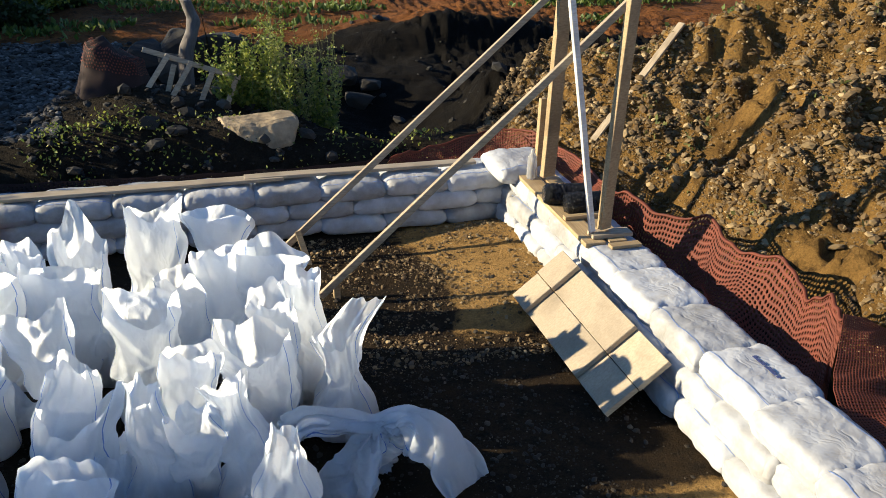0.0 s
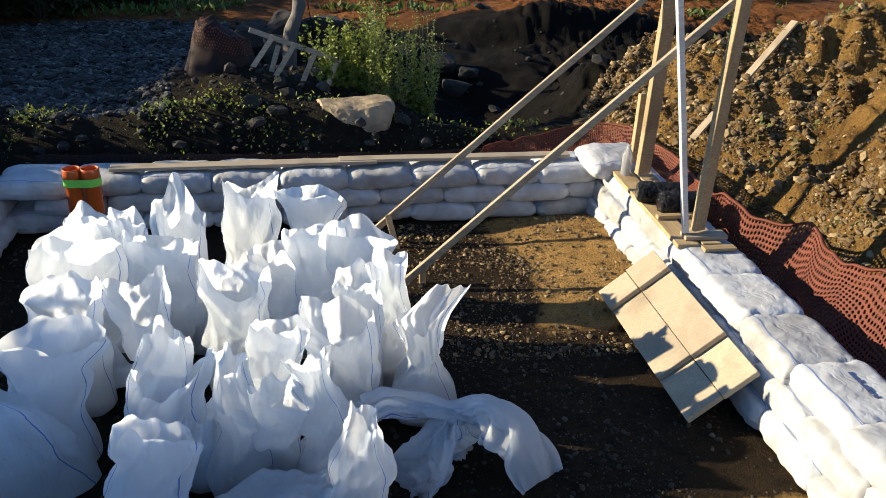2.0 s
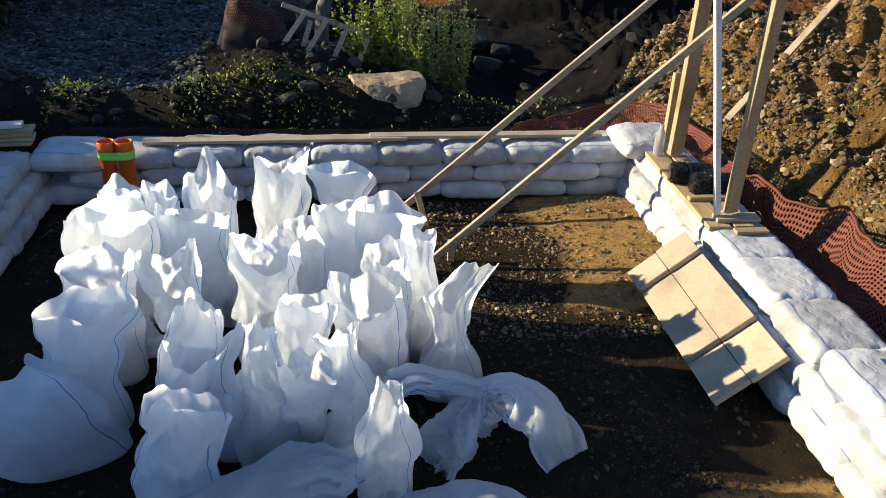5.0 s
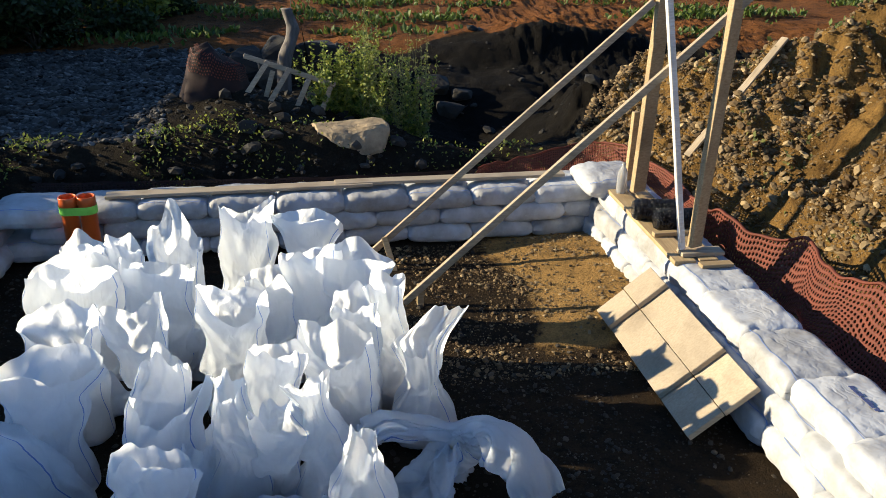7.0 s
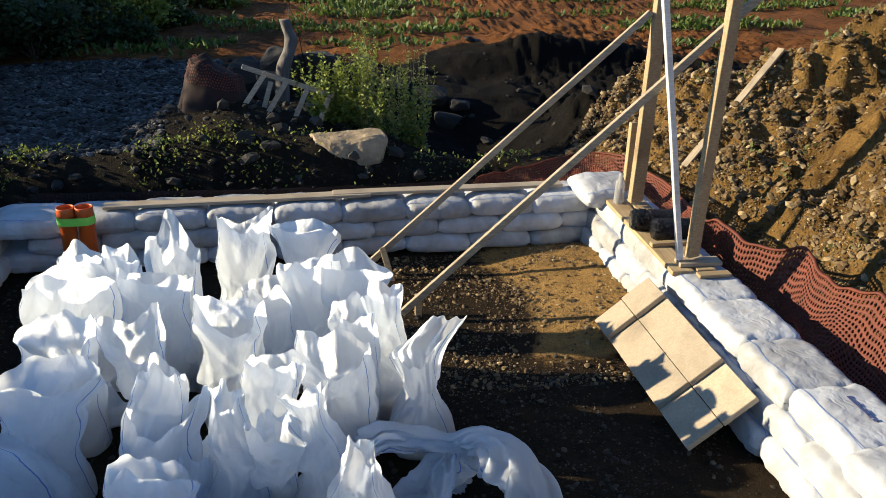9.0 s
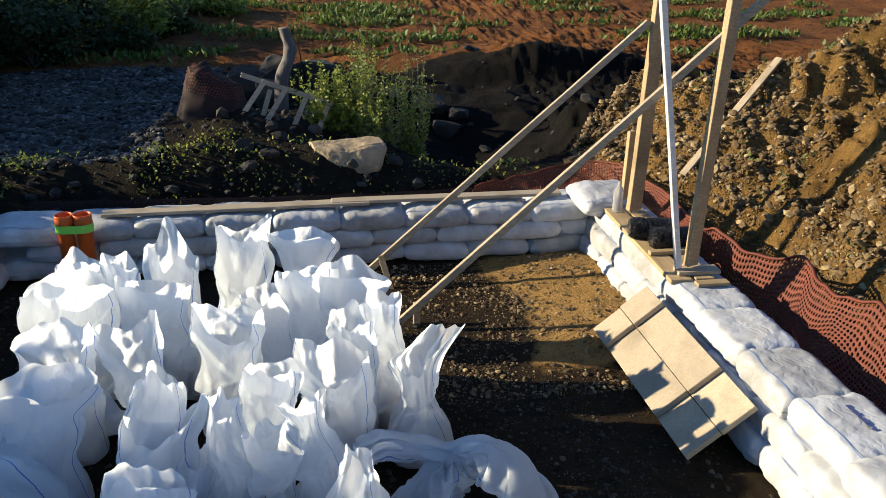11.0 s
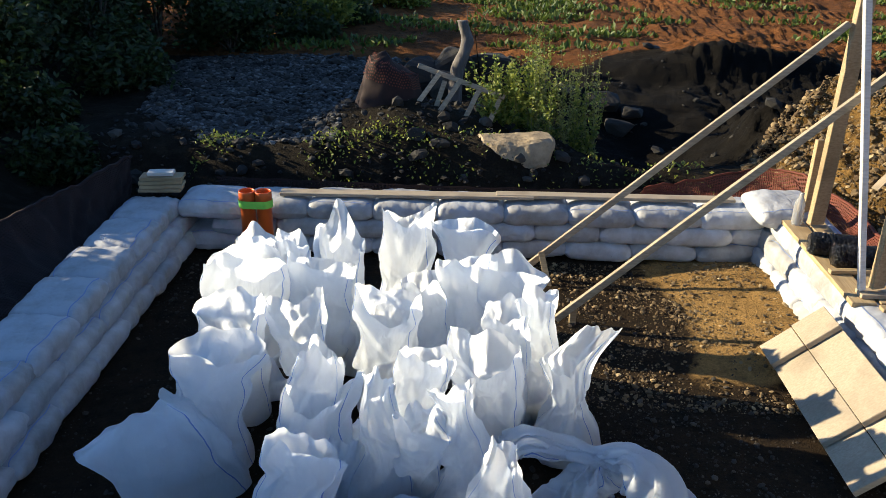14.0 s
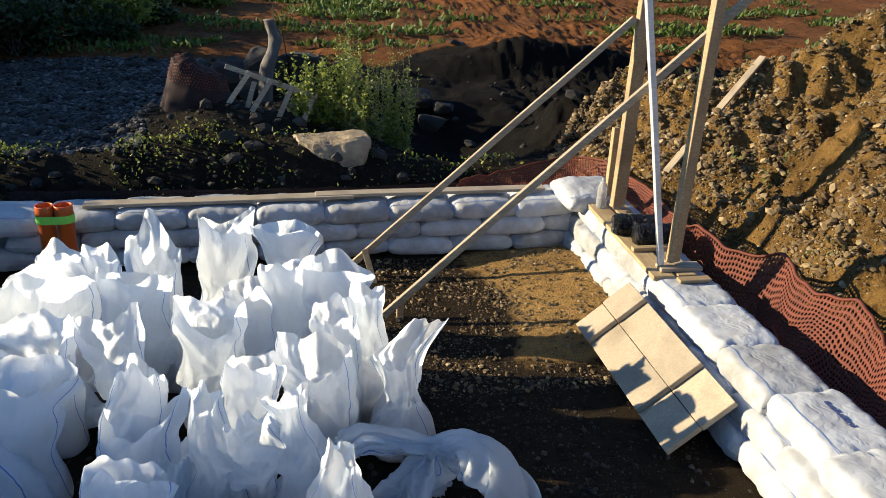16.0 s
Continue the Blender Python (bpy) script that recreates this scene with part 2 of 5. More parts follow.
BARK = plain("bark", (0.07, 0.055, 0.04), 0.9, 0, 0.4, 20.0, 0.8, 0.02)


# ---------------------------------------------------------------- mesh helpers
def mesh_object(name, verts, faces, mat, smooth=True, parent=None, label="", uvs=None):
    me = bpy.data.meshes.new(name)
    me.from_pydata([tuple(v) for v in verts], [], faces)
    if uvs is not None:
        layer = me.uv_layers.new(name="UVMap")
        idx = np.empty(len(me.loops), dtype=np.int32)
        me.loops.foreach_get("vertex_index", idx)
        layer.data.foreach_set("uv", np.asarray(uvs, dtype=np.float32)[idx].ravel())
    if smooth:
        me.polygons.foreach_set("use_smooth", [True] * len(me.polygons))
    me.materials.append(mat)
    me.update()
    ob = new(name, me)
    if parent is not None:
        ob.parent = parent
    if label:
        ob["label"] = label
    return ob


def part(name, bm, mat, parent, label="", smooth=False):
    me = bpy.data.meshes.new(name)
    bm.to_mesh(me)
    bm.free()
    me.materials.append(mat)
    if smooth:
        me.polygons.foreach_set("use_smooth", [True] * len(me.polygons))
    ob = new(name, me)
    ob.parent = parent
    if label:
        ob["label"] = label
    return ob


def thing(name, at, label, category, group="", kind=""):
    ob = new(name)
    ob.empty_display_size = 0.1
    ob.location = at
    return tagged(ob, label, category, group, kind)


def board_bm(length, width, thick, bevel=0.004, wobble=0.004, seed=0):
    """A sawn board along x with eased edges and a slight bow."""
    bm = bmesh.new()
    bmesh.ops.create_cube(bm, size=1.0)
    bmesh.ops.scale(bm, vec=(length, width, thick), verts=bm.verts)
    bmesh.ops.subdivide_edges(bm, edges=[e for e in bm.edges if abs(e.verts[0].co.x - e.verts[1].co.x) > length * 0.5], cuts=7)
    bmesh.ops.bevel(bm, geom=[e for e in bm.edges if len(e.link_faces) == 2 and e.calc_face_angle(0) > 1], offset=bevel, segments=1, affect="EDGES")
    for v in bm.verts:
        n = noise.noise_vector(Vector((v.co.x * 1.3 + seed * 7.1, 0.3, seed)))
        v.co.y += n.y * wobble
        v.co.z += n.z * wobble
    return bm


def along(a, b, up=(0, 0, 1)):
    """The pose of a board whose x runs from a to b and whose z is near up."""
    a, b = Vector(a), Vector(b)
    x = (b - a).normalized()
    y = Vector(up).cross(x).normalized()
    z = x.cross(y)
    m = Matrix((x, y, z)).transposed().to_4x4()
    m.translation = (a + b) / 2
    return m


def smooth(a, b, t):
    t = min(1.0, max(0.0, (t - a) / (b - a)))
    return t * t * (3 - 2 * t)


def fbm(x, y, z=0.0, octaves=4):
    return noise.fractal(Vector((x, y, z)), 1.0, 2.0, octaves)


# ---------------------------------------------------------------- ground
def ground_height(x, y):
    back = smooth(6.95, 7.75, y)
    right_foot = 3.72 - 1.1 * smooth(5.6, 7.8, y)
    left = smooth(-2.95, -3.7, x)
    z = 0.0
    # bank and plateau behind the far wall
    z = max(z, back * (0.62 + 0.10 * smooth(8.0, 13.0, y)))
    # low ground left of the enclosure, then a bank
    z = max(z, left * (0.22 + 0.55 * smooth(-3.4, -5.0, x)))
    # hollow behind the plants
    z -= 0.45 * math.exp(-((x - 2.0) / 0.9) ** 2 - ((y - 8.5) / 0.9) ** 2)
    # mound under the draped net
    z += 0.32 * math.exp(-((x + 0.6) / 0.8) ** 2 - ((y - 8.3) / 0.55) ** 2)
    # dark heap before the field
    z += 0.40 * math.exp(-((x - 3.6) / 1.6) ** 2) * smooth(10.45, 11.0, y) * (1 - smooth(11.5, 12.6, y))
    # trodden sand rising to the sunlit wall
    z += 0.10 * smooth(1.3, 2.6, x) * smooth(4.3, 5.0, y) * smooth(6.7, 6.2, y) * smooth(2.9, 2.6, x)
    # spoil heap on the right
    s = x - right_foot
    if s > 0:
        hill = 0.62 * smooth(0.0, 0.38, s) + 0.62 * max(0.0, s - 0.28)
        hill = min(hill, 2.6 + 0.15 * s)
        crest = max(6.9, 9.35 - 1.05 * s)
        keep = 1 - smooth(crest, crest + 1.5, y)
        hill *= keep
        z = max(z, hill)
        rough = smooth(0.05, 0.6, s) * keep
        z += 0.24 * fbm(x * 1.0, y * 1.0, 3.0) * rough
        gully = 1 - abs(noise.noise(Vector((x * 0.9 + y * 0.9, (y - x) * 0.5, 17.0)))) * 4
        z -= 0.16 * max(0.0, gully) * rough
        z += 0.16 * noise.ridged_multi_fractal(Vector((x * 3.2, y * 3.2, 7.0)), 1.0, 2.1, 4, 0.9, 2.0) * rough - 0.15 * rough
        z += 0.035 * (0.5 - 2 * abs(noise.noise(Vector((x * 5.5, y * 5.5, 29.0))))) * rough
        z += 0.060 * fbm(x * 9.0, y * 9.0, 7.0) * smooth(0.0, 0.4, s)
    outside = max(back, left)
    z += (0.016 + 0.05 * outside) * fbm(x * 1.7, y * 1.7) + (0.010 + 0.014 * outside) * fbm(x * 7.0, y * 7.0, 2.0)
    # distance keeps level
    return z


def sheet(name, xs, ys, mat, lift=0.0):
    verts = [(x, y, ground_height(x, y) + lift) for y in ys for x in xs]
    w = len(xs)
    faces = [(j * w + i, j * w + i + 1, (j + 1) * w + i + 1, (j + 1) * w + i) for j in range(len(ys) - 1) for i in range(w - 1)]
    return mesh_object(name, verts, faces, mat)


def steps(a, b, d):
    return [a + (b - a) * i / max(1, round((b - a) / d)) for i in range(max(1, round((b - a) / d)) + 1)]


xs = [-400, -150, -60, -30, -20] + steps(-14, -4.2, 0.35) + steps(-4, 2.9, 0.06) + steps(2.95, 7.2, 0.035) + steps(7.3, 8, 0.1) + steps(8.3, 14, 0.3) + [20, 30, 60, 150, 400]
ys = [-400, -150, -50, -20, -8] + steps(-3, 1.4, 0.3) + steps(1.5, 9.6, 0.04) + steps(9.65, 13, 0.07) + steps(13.2, 22, 0.25) + [26, 32, 45, 80, 160, 400]
ground = sheet("ground", xs, ys, SITE)
tagged(ground, "brown stony bare soil of an excavated building site", "ground", kind="structure")
ground.data.color_attributes.new("soil", "FLOAT_COLOR", "POINT")
ground.data.attributes.new("humus", "FLOAT", "POINT")
soil_values, shaded_soil_values = [], []
for v in ground.data.vertices:
    c = v.co
    n = 0.35 * fbm(c.x * 1.2, c.y * 1.2, 5.0)
    field = smooth(11.0, 11.5, c.y + n + 0.05 * c.x)
    # clay starts past the trough; dark soil there stands in for its shade
    s_ = c.x - 3.72 + 1.1 * smooth(5.6, 7.8, c.y) - 1.2 * smooth(7.5, 8.5, c.y)
    clay = smooth(-0.1, 0.15, s_) * (1 - smooth(8.4, 8.9, c.y + 0.7 * max(0.0, s_ - 1.2) + n))
    # covers the ground behind the far wall and left, coloured for shade
    shaded_ground = max(smooth(6.7, 7.0, c.y), smooth(-2.7, -3.0, c.x)) * (1 - clay)
    # bright sand laid where the floor lies in sun, painting the lit patches
    lit_sand = smooth(1.1, 2.2, c.x + 1.2 * n) * smooth(4.4, 5.2, c.y + n) + smooth(1.4, 2.2, c.x + n) * smooth(3.2, 2.6, c.y)
    soil_values += (clay, field, shaded_ground, min(1.0, lit_sand))
    # where the hollow's shade is painted into the dark soil
    shaded_soil_values.append(smooth(7.7, 8.3, c.y + n) * smooth(0.9, 1.4, c.x) * (1 - field) * (1 - clay))
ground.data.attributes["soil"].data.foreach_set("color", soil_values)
ground.data.attributes["humus"].data.foreach_set("value", shaded_soil_values)


# ---------------------------------------------------------------- sandbag walls
def sandbag(seed, length=0.56, width=0.46, height=0.165, mat=None, box=6.5):
    """A filled, sewn bag: pillow form, pinched ends, creases, and a blue stitched line over its end."""
    rnd = random.Random(seed)
    nu, nv = 30, 24
    verts, faces, uvs = [], [], []
    for side in (1, -1):
        for j in range(nv + 1):
            for i in range(nu + 1):
                u, v = 2 * i / nu - 1, 2 * j / nv - 1
                # ease the samples toward the rim
                u, v = math.sin(u * math.pi / 2), math.sin(v * math.pi / 2)
                x = length / 2 * u * (1 - 0.055 * v ** 4 * abs(u))
                y = width / 2 * v * (1 - 0.07 * u ** 6)
                full = (max(0.0, 1 - abs(u) ** box) ** 0.41) * (max(0.0, 1 - abs(v) ** (box * 0.85)) ** 0.41)
                n = noise.noise(Vector((x * 7 + seed, y * 7, side * 3.0)))
                crease = abs(noise.noise(Vector((x * 5 + seed * 3, y * 16, side)))) * smooth(0.45, 0.95, abs(u))
                dent = 0.06 * noise.noise(Vector((x * 3.5, y * 3.5, seed * 1.7)))
                if side > 0:
                    rumple = 0.5 - 2 * abs(noise.noise(Vector((x * 9 + seed * 2, y * 9, 4.0))))
                    z = height * (0.45 + 0.55 * full * (1 + dent) + 0.03 * n * full - 0.22 * crease * full + 0.035 * rumple * full)
                else:
                    z = height * (0.45 - 0.45 * full + 0.02 * n * full)
                x += 0.008 * n * (1 - full)
                y += 0.018 * noise.noise(Vector((x * 8, seed, v))) * abs(v) + 0.012 * (0.5 - 2 * abs(noise.noise(Vector((x * 14, seed, z * 20))))) * abs(v)
                verts.append((x, y, z))
                uvs.append(((u + 1) / 2, (v + 1) / 2))
    off = (nu + 1) * (nv + 1)
    for j in range(nv):
        for i in range(nu):
            a = j * (nu + 1) + i
            faces.append((a, a + 1, a + nu + 2, a + nu + 1))
            faces.append((off + a, off + a + nu + 1, off + a + nu + 2, off + a + 1))
    ob = mesh_object("sandbag", verts, faces, mat or BAG, uvs=uvs)
    # stitched line along one long edge, lying on the cloth
    at = 0.74 * rnd.choice((-1, 1))
    tv, tf = [], []
    for j in range(nv + 1):
        u = math.sin((2 * j / nv - 1) * math.pi / 2) * 0.96
        for d in (-0.003, 0.003):
            v = at + d / (width / 2) + 0.03 * math.sin(j * 0.7 + seed)
            x = length / 2 * u * (1 - 0.055 * v ** 4 * abs(u))
            y = width / 2 * v * (1 - 0.07 * u ** 6)
            full = (max(0.0, 1 - abs(u) ** box) ** 0.41) * (max(0.0, 1 - abs(v) ** (box * 0.85)) ** 0.41)
            dent = 0.06 * noise.noise(Vector((x * 3.5, y * 3.5, seed * 1.7)))
            n = noise.noise(Vector((x * 7 + seed, y * 7, 3.0)))
            rumple = 0.5 - 2 * abs(noise.noise(Vector((x * 9 + seed * 2, y * 9, 4.0))))
            tv.append((x, y, height * (0.45 + 0.55 * full * (1 + dent) + 0.03 * n * full + 0.035 * rumple * full) + 0.003))
    for j in range(nv):
        tf.append((2 * j, 2 * j + 1, 2 * j + 3, 2 * j + 2))
    mesh_object("seam", tv, tf, BLUE_THREAD, parent=ob, label="blue stitched seam")
    return ob


MODELS = [sandbag(s, 0.59, 0.47, 0.180, BAG if s % 3 else BAG_DIRTY) for s in range(1, 11)]
MODELS += [sandbag(s, 0.59, 0.47, 0.180, BAG if s % 3 else BAG_DIRTY, 12.0) for s in range(11, 17)]
used = set()
bag_rng = random.Random(5)


def lay_bag(m, label, group, pick=None, flat=False):
    """flat: from the squarely packed shapes, else from the plump ones."""
    k = pick if pick is not None else bag_rng.randrange(10, 16) if flat else bag_rng.randrange(10)
    model = MODELS[k]
    if k not in used:
        used.add(k)
        model.matrix_basis = m
        ob = model
    else:
        ob = copy_thing(model, m)
    return tagged(ob, label, "sandbag", group)


COURSE = 0.150
# far wall, three courses in running bond
for c in range(3):
    x = -2.42 + (0.28 if c % 2 else 0.0)
    while x < 2.35:
        j = bag_rng.uniform
        lay_bag(pose(x + 0.28, 6.70 + j(-0.02, 0.02), c * COURSE + j(-0.004, 0.004), j(-2, 2), j(-2, 2), (180 if bag_rng.random() < 0.5 else 0) + j(-3, 3)),
                "filled white woven sandbag in the far wall of the enclosure", "sandbags of the far wall")
        x += 0.555
# left and right walls
for side, x0, name in ((-1, -2.63, "shaded"), (1, 2.83, "sunlit")):
    for c in range(3):
        y = 1.05 + (0.265 if c % 2 else 0.0)
        while y < 6.75:
            if side > 0 and c == 2 and abs(y - 3.17) < 0.1:
                y += 0.53
                continue
            j = bag_rng.uniform
            lay_bag(pose(x0 - side * (0.10 - 0.05 * c) + j(-0.015, 0.015), y, c * COURSE + j(-0.003, 0.003), j(-0.9, 0.9), j(-0.9, 0.9), (90 if bag_rng.random() < 0.5 else -90) + j(-3, 3)),
                    "filled white woven sandbag in the %s side wall of the enclosure" % name, "sandbags of the %s wall" % name, flat=side > 0)
            y += 0.53
# faded unreadable print on one bag of the sunlit wall
marked = lay_bag(pose(2.86, 3.17, 2 * COURSE + 0.002, 0, 0, 91), "filled white sandbag with faded dark blue print on the wall", "sandbags of the sunlit wall", flat=True)
for i in range(7):
    bm = board_bm(0.022 + 0.012 * (i % 3), 0.030 - 0.010 * (i % 2), 0.002, 0.0005, 0, i)
    ob = part("printed_mark", bm, INK, marked, "faded blue print")
    ob.matrix_basis = pose(-0.09 + 0.035 * i, -0.035 + 0.006 * (i % 2), 0.1835, 0, 0, 0)
# bag over the right far corner, slumping on the wall's end
lay_bag(pose(2.71, 6.57, 0.418, 9, 3, 8), "plump white sandbag lying over the wall's corner", "sandbags of the far wall", 0)


# ---------------------------------------------------------------- standing sacks
SACK_U, SACK_V = 96, 72
OPEN = "open white woven sack standing half filled on the soil"


def crumple(pts, outward, coords, seed, amount, count=46, pleats=0.0):
    """Creases a cloth: sharp straight folds of limited length, laid over it in all directions, steep ones most."""
    rg = np.random.default_rng(seed)
    U, V = coords
    push = np.zeros(U.shape)
    su, sv = U.max() - U.min(), V.max() - V.min()
    for k in range(count):
        u0, v0 = U.min() + su * rg.random(), V.min() + sv * (0.08 + 0.92 * rg.random())
        a = rg.normal(math.pi / 2, 0.62)
        big = rg.random()
        length, width = 0.12 + 0.34 * big, 0.026 + 0.095 * big
        du = (U - u0 + su / 2) % su - su / 2
        d = -math.sin(a) * du + math.cos(a) * (V - v0)
        e = np.abs(math.cos(a) * du + math.sin(a) * (V - v0))
        taper = np.clip(1 - e / length, 0, 1)
        steep = rg.uniform(0.25, 1.0)
        w = width * (0.25 + 0.75 * taper) * np.where(d > 0, 1.0, steep)
        push += rg.choice((-1, 1, 1)) * width * rg.uniform(0.14, 0.36) * np.clip(1 - np.abs(d) / w, 0, 1) * taper
    if pleats:
        n_ = rg.uniform(0, 6.28, 3)
        fan = np.abs(np.sin(U / su * 2 * math.pi * 7 + n_[0])) + 0.6 * np.abs(np.sin(U / su * 2 * math.pi * 11 + n_[1] + V * 3))
        push += pleats * (fan - 0.9)
    return pts + outward * (push * amount)[..., None]


def cloth_mesh(ob, shape, mat):
    nv, nu = shape.shape[0] - 1, shape.shape[1]
    faces = [(j * nu + i, j * nu + (i + 1) % nu, (j + 1) * nu + (i + 1) % nu, (j + 1) * nu + i) for j in range(nv) for i in range(nu)]
    foot = nu * (nv + 1)
    faces += [(foot, (i + 1) % nu, i) for i in range(nu)]
    uv = np.array([(i / nu, j / nv) for j in range(nv + 1) for i in range(nu)] + [(0.5, 0)], dtype=np.float32)
    me = ob.data
    me.from_pydata(np.vstack([shape.reshape(-1, 3), [shape[0].mean(0)]]).tolist(), [], faces)
    layer = me.uv_layers.new(name="UVMap")
    idx = np.empty(len(me.loops), dtype=np.int32)
    me.loops.foreach_get("vertex_index", idx)
    layer.data.foreach_set("uv", uv[idx].ravel())
    me.polygons.foreach_set("use_smooth", [True] * len(me.polygons))
    me.materials.append(mat)
    me.update()


def ripple_of(p, f, s):
    """Soft noise, one value a row of points, that runs on round a closed line."""
    return np.array([noise.noise(Vector((a * f + s, b * f, c * f))) for a, b, c in p])


def sack(x, y, depth, levels, rim, mouth=0.08, fill=0.25, turn=0.0, ragged=0.045, waves=0.035, pleats=0.0, seed=0, label=OPEN):
    """A flat woven sack standing on its filled foot, its empty upper part upright and open.
    levels: height, left edge, right edge; rim: height of its left corner, front, back and right corner."""
    nu, nv = SACK_U, SACK_V
    th = np.arange(nu) / nu * 2 * math.pi
    c, s = np.cos(th), np.sin(th)
    ring = np.stack([c, s, np.zeros(nu)], 1)
    left, front, back, right = rim
    side = np.abs(c) ** 2.2
    mid = np.where(s < 0, front, back)
    mid = mid * np.abs(s) ** 0.5 + 0.5 * (front + back) * (1 - np.abs(s) ** 0.5)
    top = side * np.where(c < 0, left, right) + (1 - side) * mid
    top = top + ragged * (1.6 * ripple_of(ring, 1.3, seed * 3.1) + 0.6 * ripple_of(ring, 2.6, seed * 5.7)) * (1 - 0.5 * side)
    v = np.linspace(0, 1, nv + 1)[:, None]
    z = v * top[None, :]
    hs = np.array([0.0] + [l[0] for l in levels])
    xl = np.array([levels[0][1] * 0.74, levels[0][1] * 0.90] + [l[1] for l in levels[1:]])
    xr = np.array([levels[0][2] * 0.74, levels[0][2] * 0.90] + [l[2] for l in levels[1:]])
    L, Rr = np.interp(z, hs, xl), np.interp(z, hs, xr)
    for _ in range(3):
        L[1:-1], Rr[1:-1] = (L[:-2] + 2 * L[1:-1] + L[2:]) / 4, (Rr[:-2] + 2 * Rr[1:-1] + Rr[2:]) / 4
    tall = max(rim)
    up = np.clip((z - 0.6 * fill) / (0.9 * fill), 0, 1)
    up = up * up * (3 - 2 * up)
    near = np.clip((v - 0.55) / 0.45, 0, 1)
    half = (Rr - L) / 2
    thick = depth * (0.80 + 0.20 * np.clip(z / 0.07, 0, 1)) * (1 - up) + up * (depth * 0.52 * (1 - near) + mouth * near)
    p = 2.7 - 1.1 * up
    r = (np.abs(c)[None, :] ** p + np.abs(s)[None, :] ** p) ** (-1 / p)
    X = (L + Rr) / 2 + half * np.clip(c[None, :] * r, -1, 1)
    Y = thick * s[None, :] * r
    # the empty cloth buckles in broad flat planes, and its rim waves in and out
    sway = np.array([noise.noise(Vector((seed * 2.3, q * 3.2 * tall, 1.0))) for q in v[:, 0]])[:, None]
    Y = Y + 0.10 * sway * v ** 1.5
    lip = ripple_of(ring, 1.2, seed * 7.7) + 0.5 * ripple_of(ring, 2.4, seed * 1.9)
    Y = Y + waves * lip[None, :] * v ** 4 * 1.6
    X = X + 0.012 * np.sin(z * 17 + seed) * up * np.sign(c)[None, :] * np.abs(c)[None, :]
    shape = np.stack([X, Y, np.maximum(z, 0.004)], 2)
    out_ = np.stack([np.broadcast_to(c * 0.55, X.shape), np.broadcast_to(np.sign(s) * np.abs(s) ** 0.4, X.shape), np.zeros(X.shape)], 2)
    girth = 2.2 * (levels[0][2] - levels[0][1])
    U = np.broadcast_to(th / (2 * math.pi) * girth, X.shape)
    shape = crumple(shape, out_, (U, z), seed, (0.60 + 0.45 * up) * (1 - 0.30 * near), 80, pleats * 1.0)
    soft = np.array([noise.noise_vector(Vector(q) * 3.6 + Vector((seed * 4.0, 0, 0))) for q in shape.reshape(-1, 3)]).reshape(shape.shape)
    shape = shape + soft * (0.005 + 0.017 * up[..., None]) * np.array([0.6, 1.0, 0.5]) * np.clip(v * 4, 0, 1)[..., None]
    shape[..., 2] = np.maximum(shape[..., 2], 0.004)
    ob = new("sack", bpy.data.meshes.new("sack"))
    face = math.degrees(math.atan2(-x, y)) + turn
    ob.matrix_basis = pose(x, y, ground_height(x, y) - 0.004, 0, 0, face)
    cloth_mesh(ob, shape, SACK)
    # soil inside the foot
    fv = []
    for j in range(11):
        f = j / 10
        shrink = 0.86 * math.sqrt(max(0.0, 1 - max(0.0, f - 0.55) ** 2 * 4.9)) * (0.84 + 0.16 * smooth(0, 0.2, f))
        at_l, at_r = float(np.interp(fill * f, hs, xl)), float(np.interp(fill * f, hs, xr))
        for i in range(24):
            t = 2 * math.pi * i / 24
            fv.append(((at_l + at_r) / 2 + (at_r - at_l) / 2 * shrink * math.cos(t) * 0.95, depth * shrink * math.sin(t) * 0.95, 0.012 + fill * 0.92 * f))
    ff = [(j * 24 + i, j * 24 + (i + 1) % 24, (j + 1) * 24 + (i + 1) % 24, (j + 1) * 24 + i) for j in range(10) for i in range(24)]
    ff.append(tuple(240 + i for i in range(24)))
    mesh_object("soil_fill", fv, ff, SOIL, parent=ob, label="brown soil filling")
    return tagged(ob, label, "sack", "sacks waiting on the ground")


# x, y, half depth of the foot, edges at four heights, corners of the rim
sack(-1.31, 3.68, 0.18, [(0.04, -0.22, 0.22), (0.32, -0.21, 0.14), (0.56, -0.17, 0.2), (0.73, -0.15, 0.38)], rim=(0.79, 0.71, 0.83, 0.67), mouth=0.06, seed=1, fill=0.26, waves=0.03, label="tall open white woven sack, bluish in the shade")
sack(-1.28, 4.13, 0.15, [(0.02, -0.19, 0.19), (0.28, -0.19, 0.15), (0.57, -0.17, 0.15), (0.8, -0.23, 0.17)], rim=(0.79, 0.66, 0.85, 0.81), mouth=0.12, seed=2)
sack(-1.39, 4.65, 0.19, [(0.02, -0.22, 0.24), (0.27, -0.22, 0.26), (0.5, -0.22, 0.29), (0.77, -0.22, 0.32)], rim=(0.79, 0.89, 0.87, 0.75), mouth=0.10, seed=3)
sack(-1.45, 4.96, 0.16, [(0.07, -0.19, 0.21), (0.4, -0.14, 0.23), (0.63, -0.09, 0.25), (0.78, -0.05, 0.25)], rim=(0.77, 0.86, 0.87, 0.78), mouth=0.08, seed=4)
sack(-1.15, 4.85, 0.16, [(0.03, -0.18, 0.2), (0.35, -0.12, 0.21), (0.63, -0.07, 0.2), (0.81, -0.03, 0.19)], rim=(0.87, 0.87, 0.9, 0.76), mouth=0.07, seed=5)
